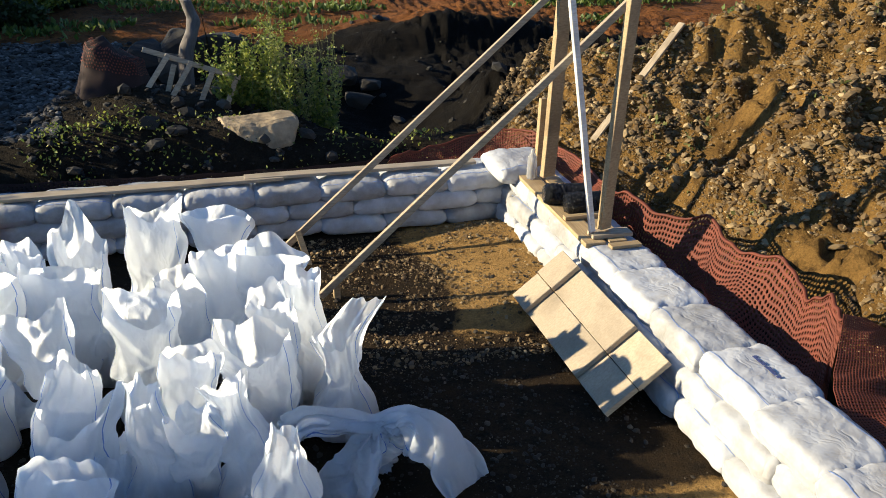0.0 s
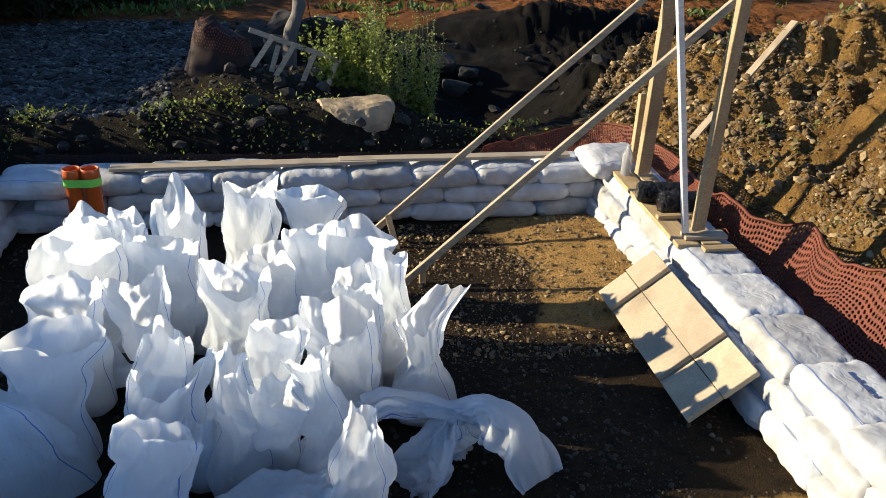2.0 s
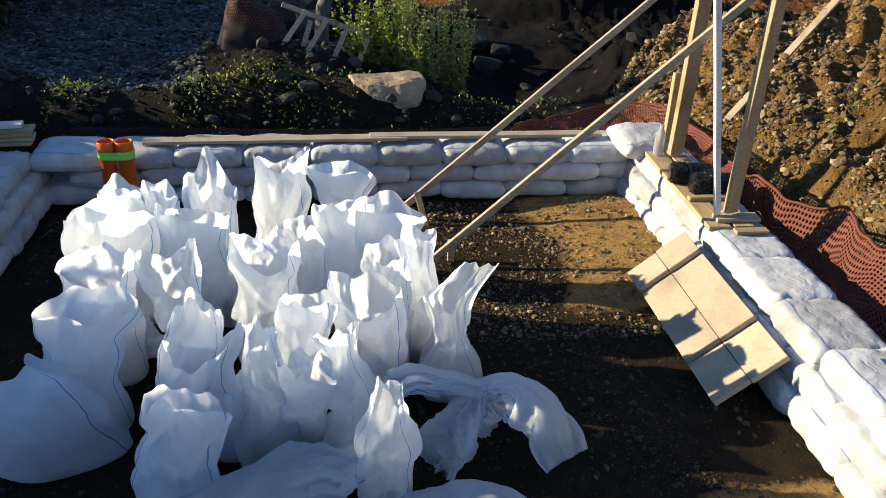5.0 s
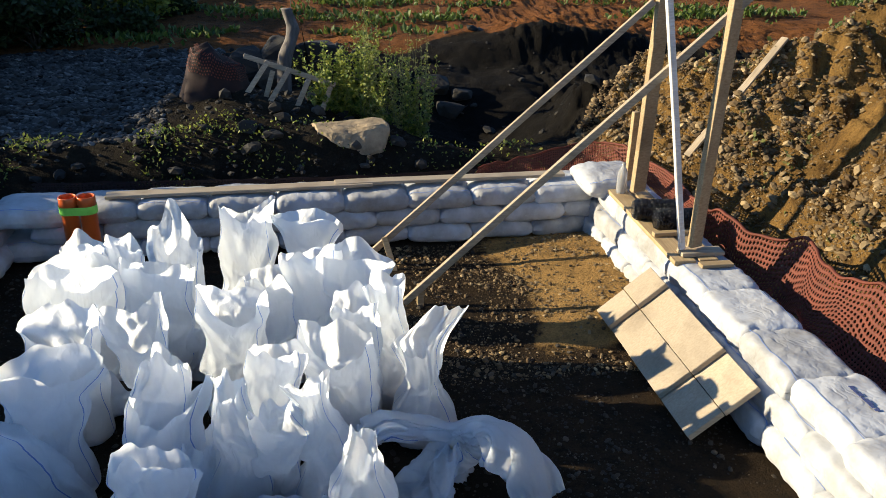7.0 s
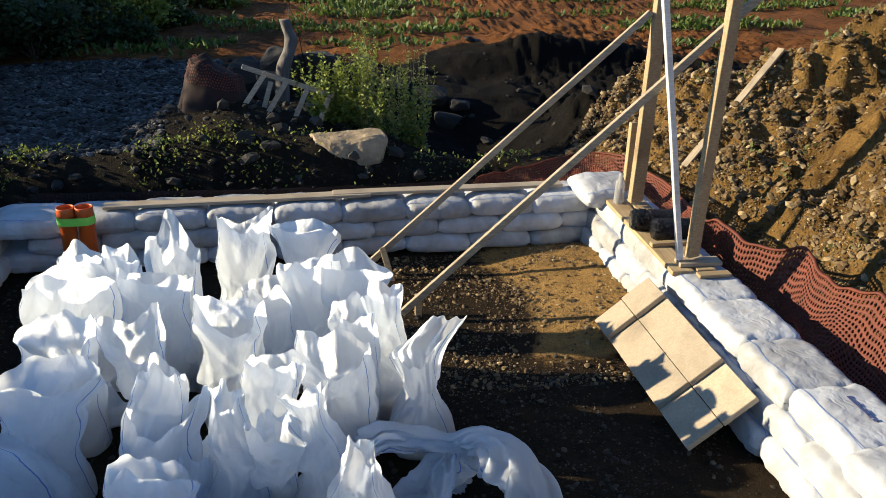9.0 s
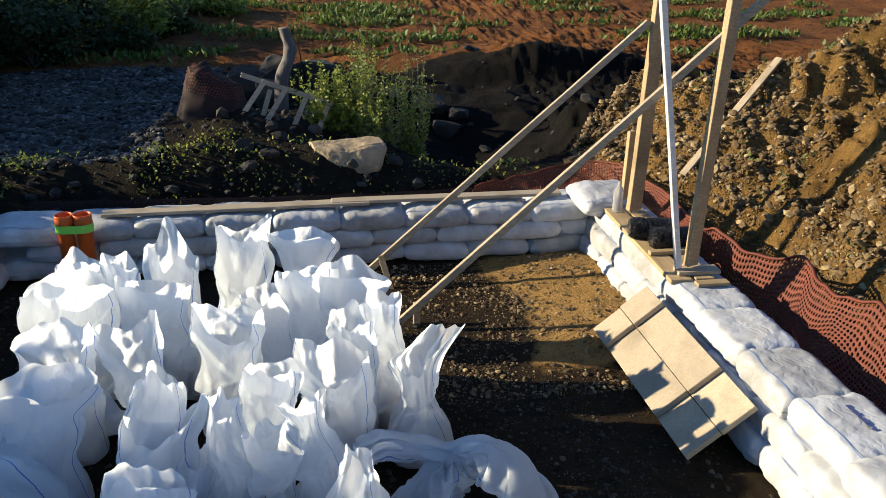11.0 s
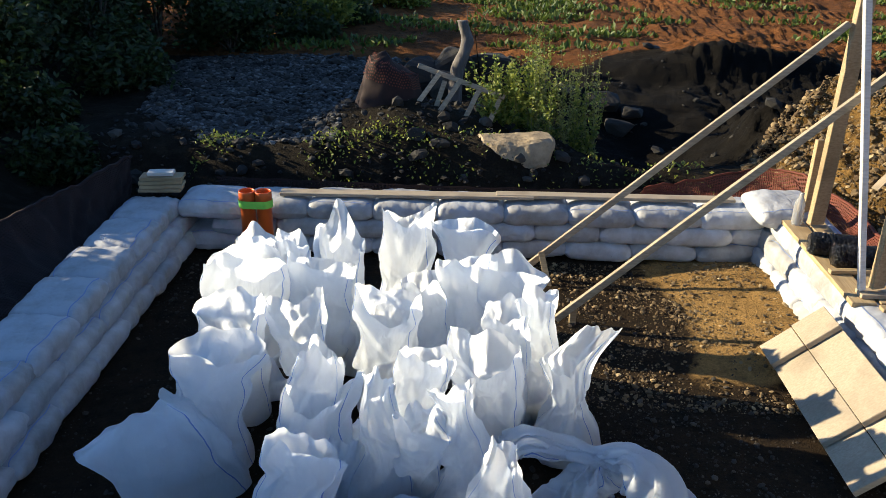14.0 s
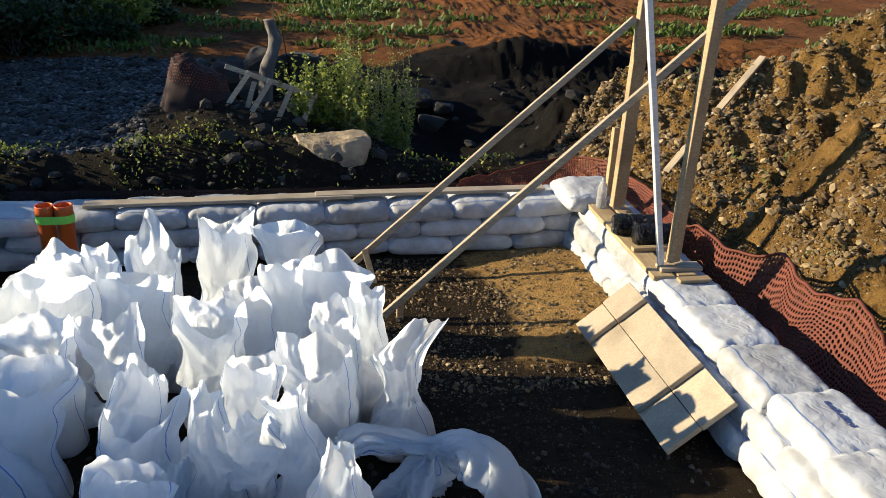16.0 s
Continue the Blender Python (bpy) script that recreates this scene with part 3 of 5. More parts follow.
sack(-0.87, 4.90, 0.16, [(0.06, -0.18, 0.21), (0.4, -0.13, 0.22), (0.64, -0.11, 0.25), (0.84, -0.07, 0.27)], rim=(0.92, 0.82, 1.0, 0.76), mouth=0.08, seed=6, ragged=0.08, waves=0.06)
sack(-0.91, 4.69, 0.17, [(0.02, -0.21, 0.21), (0.2, -0.18, 0.2), (0.52, -0.17, 0.22), (0.82, -0.16, 0.24)], rim=(0.86, 0.82, 0.77, 0.77), mouth=0.09, seed=7)
sack(-0.92, 4.13, 0.13, [(0.04, -0.16, 0.17), (0.3, -0.07, 0.18), (0.53, -0.12, 0.16), (0.84, -0.14, 0.16)], rim=(0.81, 0.6, 0.74, 0.87), mouth=0.12, seed=8)
sack(-0.80, 3.55, 0.14, [(0.28, -0.14, 0.2), (0.45, -0.1, 0.21), (0.61, -0.06, 0.21), (0.73, -0.01, 0.2)], rim=(0.76, 0.81, 0.8, 0.7), mouth=0.06, seed=9, label="white woven sack with its top folded over, standing on the soil")
sack(-0.79, 3.46, 0.17, [(0.19, -0.18, 0.24), (0.35, -0.15, 0.24), (0.52, -0.1, 0.24), (0.69, -0.04, 0.32)], rim=(0.67, 0.55, 0.53, 0.71), mouth=0.09, seed=10)
sack(-0.81, 2.97, 0.16, [(0.3, -0.15, 0.26), (0.43, -0.11, 0.27), (0.56, -0.01, 0.3), (0.61, -0.05, 0.31)], rim=(0.69, 0.68, 0.71, 0.53), mouth=0.07, seed=11, pleats=0.007, ragged=0.07, label="white woven sack gathered at its neck, standing on the soil")
sack(-0.38, 3.37, 0.15, [(0.14, -0.18, 0.2), (0.37, -0.08, 0.16), (0.61, -0.1, 0.09), (0.75, -0.08, 0.08)], rim=(0.78, 0.69, 0.74, 0.72), mouth=0.05, seed=12, pleats=0.006, label="white woven sack gathered at its neck, standing on the soil")
sack(0.03, 3.31, 0.12, [(0.12, -0.14, 0.16), (0.37, -0.05, 0.12), (0.61, -0.08, 0.06), (0.8, -0.17, 0.04)], rim=(0.78, 0.74, 0.74, 0.82), mouth=0.05, seed=13, pleats=0.004)
sack(-0.18, 3.37, 0.09, [(0.18, -0.11, 0.11), (0.39, -0.09, 0.12), (0.53, -0.11, 0.14), (0.64, -0.12, 0.1)], rim=(0.62, 0.61, 0.61, 0.67), mouth=0.06, seed=14)
sack(-0.22, 3.69, 0.14, [(0.11, -0.16, 0.18), (0.33, -0.13, 0.19), (0.54, -0.11, 0.18), (0.75, -0.09, 0.19)], rim=(0.76, 0.78, 0.75, 0.74), mouth=0.08, seed=15)
sack(0.16, 3.82, 0.15, [(0.04, -0.17, 0.2), (0.28, -0.16, 0.19), (0.47, -0.17, 0.19), (0.76, -0.21, 0.19)], rim=(0.82, 0.65, 0.75, 0.71), mouth=0.13, seed=16)
sack(0.26, 4.08, 0.15, [(0.09, -0.18, 0.17), (0.37, -0.13, 0.15), (0.59, -0.09, 0.13), (0.78, -0.14, 0.16)], rim=(0.74, 0.75, 0.83, 0.83), mouth=0.08, seed=17)
sack(0.46, 4.20, 0.13, [(0.02, -0.17, 0.15), (0.15, -0.12, 0.11), (0.44, -0.07, 0.12), (0.86, -0.14, 0.08)], rim=(0.85, 0.86, 0.86, 0.88), mouth=0.07, seed=18)
sack(0.02, 4.60, 0.17, [(0.02, -0.2, 0.21), (0.31, -0.17, 0.18), (0.59, -0.13, 0.19), (0.82, -0.15, 0.2)], rim=(0.81, 0.86, 0.79, 0.84), mouth=0.08, seed=19)
sack(0.32, 4.60, 0.19, [(0.02, -0.22, 0.24), (0.29, -0.2, 0.2), (0.58, -0.21, 0.19), (0.8, -0.22, 0.24)], rim=(0.84, 0.85, 0.89, 0.76), mouth=0.10, seed=20)
sack(-0.44, 4.25, 0.16, [(0.03, -0.19, 0.21), (0.27, -0.14, 0.17), (0.54, -0.15, 0.2), (0.85, -0.17, 0.22)], rim=(0.88, 0.67, 0.79, 0.82), mouth=0.14, seed=21)
sack(-0.22, 4.58, 0.15, [(0.08, -0.18, 0.19), (0.33, -0.14, 0.18), (0.53, -0.1, 0.17), (0.7, -0.14, 0.15)], rim=(0.68, 0.69, 0.72, 0.72), mouth=0.07, seed=22)
sack(-0.43, 5.25, 0.18, [(0.05, -0.21, 0.24), (0.36, -0.13, 0.19), (0.66, -0.12, 0.24), (0.96, -0.1, 0.25)], rim=(0.95, 0.88, 0.86, 0.97), mouth=0.08, seed=23, ragged=0.06, label="tall white woven sack standing upright at the back")
sack(0.05, 5.22, 0.17, [(0.13, -0.21, 0.21), (0.35, -0.13, 0.14), (0.53, -0.12, 0.12), (0.8, -0.25, 0.28)], rim=(0.86, 0.83, 0.91, 0.73), mouth=0.05, seed=24, waves=0.05, ragged=0.05)
sack(0.65, 3.87, 0.18, [(0.07, -0.24, 0.21), (0.24, -0.19, 0.13), (0.40, -0.09, 0.06), (0.50, -0.12, 0.07), (0.62, -0.21, 0.11), (0.78, -0.06, 0.17), (0.86, 0.02, 0.21)], rim=(0.62, 0.60, 0.82, 0.86), mouth=0.06, seed=25, pleats=0.012, ragged=0.05, label="white woven sack gathered at its neck, standing on the soil")
sack(0.19, 2.94, 0.12, [(0.22, -0.14, 0.15), (0.39, -0.11, 0.13), (0.56, -0.08, 0.1), (0.65, -0.05, 0.09)], rim=(0.65, 0.7, 0.7, 0.65), mouth=0.06, seed=26, pleats=0.006, label="white woven sack with its top folded over, standing on the soil")
sack(-1.35, 3.45, 0.17, [(0.02, -0.35, 0.3), (0.22, -0.44, 0.17), (0.40, -0.56, 0.10), (0.55, -0.42, 0.02), (0.66, -0.32, -0.14)], rim=(0.42, 0.56, 0.55, 0.67), mouth=0.03, seed=27, fill=0.16, ragged=0.03, waves=0.03, label="large white woven sack slumping sideways on the soil")
sack(-0.55, 3.42, 0.09, [(0.02, -0.12, 0.11), (0.17, -0.1, 0.1), (0.31, -0.07, 0.1), (0.43, -0.05, 0.11)], rim=(0.43, 0.4, 0.42, 0.43), mouth=0.05, seed=28, fill=0.24, label="short filled white sack among the taller ones")
sack(-1.18, 4.40, 0.12, [(0.03, -0.13, 0.16), (0.1, -0.11, 0.15), (0.18, -0.08, 0.14), (0.23, -0.07, 0.14)], rim=(0.25, 0.22, 0.22, 0.21), mouth=0.05, seed=29, fill=0.16, label="short filled white sack among the taller ones")
sack(-0.70, 4.71, 0.12, [(0.03, -0.13, 0.15), (0.16, -0.1, 0.14), (0.28, -0.08, 0.13), (0.39, -0.06, 0.13)], rim=(0.4, 0.38, 0.38, 0.39), mouth=0.05, seed=30, fill=0.24, label="short filled white sack among the taller ones")


def smooth_line(points, n):
    """Points along a soft curve through the given ones."""
    pts = [Vector(p) for p in points]
    out = []
    for k in range(n + 1):
        t = k / n * (len(pts) - 1)
        i = min(int(t), len(pts) - 2)
        f = t - i
        p0, p1, p2, p3 = pts[max(i - 1, 0)], pts[i], pts[i + 1], pts[min(i + 2, len(pts) - 1)]
        out.append(0.5 * ((2 * p1) + (p2 - p0) * f + (2 * p0 - 5 * p1 + 4 * p2 - p3) * f * f + (3 * p1 - p0 - 3 * p2 + p3) * f ** 3))
    return out


PENDING = []


def settle_sacks(rounds=260):
    """Lets the cloth of all sacks find its folds: a tube of fixed girth and length, held at its filled foot and loosely at
    its rim, relaxed by pulling every thread back to its own length."""
    X = np.array([p[1] for p in PENDING], dtype=np.float32)
    rng_ = np.random.default_rng(4)
    home = X.copy()
    X += rng_.normal(0, 0.0015, X.shape).astype(np.float32)
    ru = np.array([p[2] for p in PENDING], dtype=np.float32)[:, None, None]
    rv = np.array([p[3] for p in PENDING], dtype=np.float32)[:, None, :]
    fl = np.array([p[4] for p in PENDING], dtype=np.float32)[:, None, None, None]
    v = np.linspace(0, 1, SACK_V + 1, dtype=np.float32)[None, :, None, None]
    free = np.clip((v - fl * 0.30) / (fl * 0.90), 0, 1)
    hold = 0.004 + 0.25 * (1 - free) + 0.03 * np.clip((v - 0.9) / 0.1, 0, 1)
    tie = np.array([p[5] for p in PENDING], dtype=np.float32)
    hold = hold + tie[:, 1, None, None, None] * np.exp(-((v - tie[:, 0, None, None, None]) / 0.06) ** 2)
    rd = np.sqrt(ru ** 2 + rv ** 2)
    family = [(1, 0, ru, 0.9, False), (0, 1, rv, 0.9, False), (1, 1, rd, 0.35, False), (-1, 1, rd, 0.35, False),
              (2, 0, 2 * ru, 0.25, True), (0, 2, 2 * rv, 0.25, True), (4, 0, 4 * ru, 0.14, True), (0, 4, 4 * rv, 0.14, True), (0, 8, 8 * rv, 0.08, True)]
    n = SACK_V + 1
    for _ in range(rounds):
        acc = np.zeros_like(X)
        for du, dv, rest, k, stiff in family:
            a = X[:, : n - dv]
            b = np.roll(X, -du, 2)[:, dv:]
            d = b - a
            ln = np.sqrt((d * d).sum(3)) + 1e-6
            e = (ln - rest) / ln
            if stiff:
                e = np.minimum(e, 0)
            c = d * (0.5 * k * np.clip(e, -0.6, 0.6))[..., None]
            acc[:, : n - dv] += c
            acc[:, dv:] -= np.roll(c, du, 2)
        X += acc * 0.42 * (0.04 + 0.96 * free) + (home - X) * hold
        X[..., 2] -= 0.00005 * free[..., 0]
        np.maximum(X[..., 2], 0.004, out=X[..., 2])
    for (ob, *_), x in zip(PENDING, X):
        rows, around = x.shape[:2]
        back_ = np.roll(x, 1, 1) - np.roll(x, -1, 1)
        along_ = np.gradient(x, axis=0)
        out_ = np.cross(along_, back_)
        out_ /= np.linalg.norm(out_, axis=2, keepdims=True) + 1e-9
        U = np.broadcast_to(np.arange(around) / around * 1.0, (rows, around))
        V = np.broadcast_to(np.linspace(0, 0.9, rows)[:, None], (rows, around))
        x = crumple(x, out_, (U, V), len(ob.name) + int(abs(x[0, 0, 0]) * 100), np.full((rows, around), 0.9), 60)
        x[..., 2] = np.maximum(x[..., 2], 0.004)
        cloth_mesh(ob, x, SACK)


def limp_sack(line, sizes, girth, label, seed):
    """A mostly empty sack lying in folds along a line; sizes are its half width and half thickness on the way."""
    nu, n = SACK_U, SACK_V
    path = smooth_line(line, n)
    size = smooth_line([(w, t, 0) for w, t in sizes], n)
    verts = []
    for k, p in enumerate(path):
        d = (path[min(k + 1, n)] - path[max(k - 1, 0)]).normalized()
        side = d.cross(Vector((0, 0, 1)))
        side = side.normalized() if side.length > 1e-3 else Vector((1, 0, 0))
        up = side.cross(d).normalized()
        for i in range(nu):
            th = 2 * math.pi * i / nu
            cu, su = math.cos(th), math.sin(th)
            q = Vector((cu * 1.6 + seed, su * 1.6, k / n * 2.2))
            fold = 1 + 0.22 * noise.noise(q) + 0.14 * (0.5 - 2 * abs(noise.noise(q * 1.7)))
            c = p + side * (size[k].x * cu * fold) + up * (size[k].y * su * fold)
            verts.append((c.x, c.y, max(0.006, c.z)))
    shape = np.array(verts).reshape(n + 1, nu, 3)
    column = np.linalg.norm(np.diff(shape, axis=0), axis=2).sum(0)
    ob = new("sack", bpy.data.meshes.new("sack"))
    PENDING.append((ob, shape, girth / nu, np.full(nu, column.mean() * 1.01 / n), 0.02, (0.4, 0.06) if len(line) > 5 else (0.0, 0.05)))
    return tagged(ob, label, "sack", "sacks waiting on the ground")


limp_sack([(0.24, 3.41, 0.37), (0.42, 3.45, 0.37), (0.70, 3.43, 0.31), (0.90, 3.42, 0.29), (1.05, 3.32, 0.19), (1.15, 3.15, 0.05)],
          [(0.07, 0.025), (0.08, 0.05), (0.03, 0.03), (0.11, 0.10), (0.15, 0.12), (0.13, 0.03)], 0.86,
          "limp bluish-white sack knotted in its middle and lying on the soil", 3.0)
limp_sack([(0.72, 3.42, 0.29), (0.64, 3.35, 0.22), (0.54, 3.27, 0.12), (0.45, 3.21, 0.03)],
          [(0.03, 0.03), (0.10, 0.06), (0.15, 0.06), (0.15, 0.025)], 0.85,
          "limp corner of a bluish-white sack trailing on the soil", 5.0)
limp_sack([(0.74, 3.44, 0.27), (0.76, 3.50, 0.16), (0.76, 3.54, 0.08), (0.74, 3.56, 0.02)],
          [(0.05, 0.05), (0.12, 0.08), (0.16, 0.10), (0.14, 0.08)], 0.75,
          "crumpled bluish-white sack lying under a knotted one", 6.0)
limp_sack([(0.08, 2.96, 0.30), (-0.16, 2.92, 0.24), (-0.48, 2.82, 0.18), (-0.74, 2.68, 0.14)], [(0.11, 0.03), (0.17, 0.11), (0.20, 0.15), (0.18, 0.11)], 1.02,
          "white woven sack lying on its side on the soil", 9.0)
limp_sack([(0.26, 2.72, 0.14), (0.46, 2.74, 0.15), (0.66, 2.72, 0.15), (0.90, 2.62, 0.06)], [(0.10, 0.04), (0.16, 0.11), (0.17, 0.12), (0.13, 0.03)], 0.85,
          "white woven sack lying on its side on the soil", 14.0)
settle_sacks()

# ---------------------------------------------------------------- timber frame on the side wall
frame_thing = thing("timber_frame", (2.80, 5.0, 0.52), "bare pine posts with raking battens standing on the sandbag wall", "timber frame")


def member(name, a, b, width, thick, mat, parent, up=(0, 0, 1), label="", seed=0):
    a, b = Vector(a), Vector(b)
    bm = board_bm((b - a).length, width, thick, 0.003, 0.004, seed)
    base = parent.matrix_basis.translation
    bmesh.ops.transform(bm, matrix=Matrix.Translation(-base) @ along(a, b, up), verts=bm.verts)
    return part(name, bm, mat, parent, label)


member("post", (2.775, 4.99, 0.56), (2.80, 4.99, 2.75), 0.10, 0.05, WOOD, frame_thing, (0.35, -1, 0), seed=1)
member("post", (2.81, 6.13, 0.55), (2.83, 6.13, 2.30), 0.13, 0.05, WOOD, frame_thing, (0.3, -1, 0), seed=2)
member("short_post", (2.83, 6.40, 0.52), (2.83, 6.40, 1.16), 0.065, 0.04, WOOD, frame_thing, (0.3, -1, 0), seed=3)
member("pale_batten", (2.675, 4.97, 0.55), (2.30, 4.99, 2.45), 0.045, 0.03, WOOD_PALE, frame_thing, (0.2, -1, 0), "pale planed batten", seed=4)
member("raking_brace", (0.56, 6.16, 0.10), (2.74, 6.12, 2.10), 0.05, 0.045, WOOD_GREY, frame_thing, (0, -1, 0.2), "greyed raking batten", seed=5)
member("raking_brace", (0.72, 5.36, 0.05), (3.10, 4.95, 2.52), 0.05, 0.045, WOOD_GREY, frame_thing, (0, -1, 0.2), "greyed raking batten", seed=6)
member("stake", (0.74, 5.98, -0.05), (0.66, 6.12, 0.25), 0.05, 0.035, WOOD, frame_thing, (0, -1, 0), seed=7)
member("stake", (0.85, 5.39, -0.05), (0.85, 5.41, 0.17), 0.05, 0.035, WOOD, frame_thing, (0, -1, 0), seed=8)

# boards that carry the frame
for i, (a, b, w, t, z) in enumerate([
    ((2.66, 4.86), (2.70, 6.35), 0.16, 0.035, 0.490),
    ((2.84, 4.86), (2.88, 6.30), 0.14, 0.035, 0.492),
    ((2.66, 4.97), (2.98, 4.96), 0.11, 0.030, 0.524),
    ((2.60, 5.30), (2.90, 5.31), 0.05, 0.030, 0.524),
    ((2.74, 4.80), (2.98, 4.80), 0.07, 0.024, 0.500),
]):
    bm = board_bm((Vector(a) - Vector(b)).length, w, t, 0.003, 0.003, 20 + i)
    ob = part("plank", bm, WOOD_GREY if i == 2 else WOOD, None)
    ob.matrix_basis = along((*a, z), (*b, z))
    tagged(ob, "short pine board lying on the sandbag wall under the frame", "plank", "boards under the frame")
# two boards along the top of the far wall
for i, (a, b, w, z) in enumerate([((-1.56, 6.66), (0.62, 6.68), 0.12, 0.506), ((0.30, 6.70), (2.34, 6.70), 0.11, 0.518)]):
    ob = part("plank", board_bm((Vector(a) - Vector(b)).length, w, 0.028, 0.003, 0.006, 30 + i), PANEL, None)
    ob.matrix_basis = along((*a, z), (*b, z + 0.006))
    tagged(ob, "long pine plank laid along the top of the far sandbag wall", "plank", "planks on the far wall")

# leaning boards, laid like shingles against the side wall
for i, (y0, y1, lift) in enumerate([(3.54, 4.10, 0.0), (3.91, 4.80, 0.05), (4.70, 4.94, 0.10)]):
    rack = thing("leaning_panel", (2.14, (y0 + y1) / 2, 0.03 + lift), "panel of two pale planks leaning on the sunlit sandbag wall", "wood panel", "leaning panels")
    n = Vector((-0.64, 0, 0.77))
    for k in range(2):
        u0, u1 = k * 0.5 + 0.004, k * 0.5 + 0.496
        lo, hi = Vector((2.135, 0, 0.030)), Vector((2.515, 0, 0.350))
        c = lo.lerp(hi, (u0 + u1) / 2) + n * lift * 0.9
        w = (hi - lo).length * 0.492
        bm = board_bm(y1 - y0 + (0.02 if k else 0), w, 0.042, 0.004, 0.003, 40 + i * 2 + k)
        m = along((c.x, y0, c.z), (c.x, y1, c.z), n)
        bmesh.ops.transform(bm, matrix=Matrix.Translation(-rack.matrix_basis.translation) @ m, verts=bm.verts)
        part("plank", bm, PANEL, rack)

# stack of offcuts on the far left corner
for i in range(5):
    w = 0.36 - 0.02 * (i == 4) - (0.12 if i == 4 else 0)
    ob = part("offcut_board", board_bm(w, 0.15 if i < 4 else 0.11, 0.030, 0.003, 0.002, 60 + i), WOOD_PALE if i == 4 else WOOD, None)
    ob.matrix_basis = pose(-2.60 + 0.012 * (i % 2), 6.66 + 0.01 * i, 0.512 + 0.032 * i, 0, 0, 4 + 3 * (i % 3))
    tagged(ob, "short board offcut in a neat stack on the wall's corner", "board", "stacked offcuts")

# orange pipes taped together
pipes = thing("pipe_bundle", (-1.69, 6.30, -0.02), "two orange plastic drain pipes taped together, standing on end", "pipes")
for dx in (-0.068, 0.068):
    verts, faces = [], []
    prof = [(0.062, 0.0), (0.062, 0.56), (0.068, 0.565), (0.068, 0.66), (0.066, 0.665), (0.060, 0.665), (0.058, 0.655), (0.057, 0.30)]
    for r, z in prof:
        verts += [(dx + r * math.cos(2 * math.pi * k / 32), r * math.sin(2 * math.pi * k / 32), z) for k in range(32)]
    for s in range(len(prof) - 1):
        faces += [(s * 32 + k, s * 32 + (k + 1) % 32, (s + 1) * 32 + (k + 1) % 32, (s + 1) * 32 + k) for k in range(32)]
    mesh_object("pipe", verts, faces, ORANGE, parent=pipes)
verts, faces = [], []
for z in (0.53, 0.595):
    for k in range(48):
        t = 2 * math.pi * k / 48
        c, s = math.cos(t), math.sin(t)
        verts.append(((0.068 if c > 0 else -0.068) * min(1, abs(c) * 6) + 0.0725 * c, 0.0725 * s, z))
faces = [(k, (k + 1) % 48, 48 + (k + 1) % 48, 48 + k) for k in range(48)]
mesh_object("tape", verts, faces, GREEN_TAPE, parent=pipes, label="bright green tape")

# black film rolls and a plastic bottle beside the posts
for i, (x, y, L) in enumerate([(2.74, 5.62, 0.34), (2.82, 5.42, 0.32)]):
    verts, faces = [], []
    for j in range(61):
        for k in range(64):
            t = 2 * math.pi * k / 64
            c, d = math.cos(t), math.sin(t)
            ridge = 0.5 - 2 * abs(noise.noise(Vector((c * 2.6, d * 2.6, j * 0.30 + i * 9))))
            fine = 0.5 - 2 * abs(noise.noise(Vector((c * 6.5, d * 6.5, j * 0.8 + i * 5))))
            r = 0.082 * (1 + 0.15 * ridge + 0.09 * fine) * (0.80 + 0.20 * smooth(0, 6, min(j, 60 - j)))
            verts.append(((j / 60 - 0.5) * L, r * c, r * d))
    faces = [(j * 64 + k, (j + 1) * 64 + k, (j + 1) * 64 + (k + 1) % 64, j * 64 + (k + 1) % 64) for j in range(60) for k in range(64)]
    faces += [tuple(range(64)), tuple(60 * 64 + k for k in reversed(range(64)))]
    ob = mesh_object("film_roll", verts, faces, BLACK_FILM)
    ob.matrix_basis = pose(x, y, 0.588, 0, 0, -12 + 8 * i)
    tagged(ob, "crumpled roll of shiny black plastic film on the boards", "film roll", "film rolls")
bottle = thing("plastic_bottle", (2.70, 6.22, 0.505), "cloudy clear plastic bottle standing by the short post", "bottle")
for nm, prof, mat in (("body", [(0.0, 0.0), (0.042, 0.002), (0.044, 0.02), (0.043, 0.16), (0.040, 0.19), (0.018, 0.235), (0.016, 0.25)], CLEAR), ("cap", [(0.018, 0.245), (0.018, 0.268), (0.0, 0.270)], CLEAR)):
    verts = [(r * math.cos(2 * math.pi * k / 20), r * math.sin(2 * math.pi * k / 20), z) for r, z in prof for k in range(20)]
    faces = [(s * 20 + k, s * 20 + (k + 1) % 20, (s + 1) * 20 + (k + 1) % 20, (s + 1) * 20 + k) for s in range(len(prof) - 1) for k in range(20)]
    mesh_object(nm, verts, faces, mat, parent=bottle)


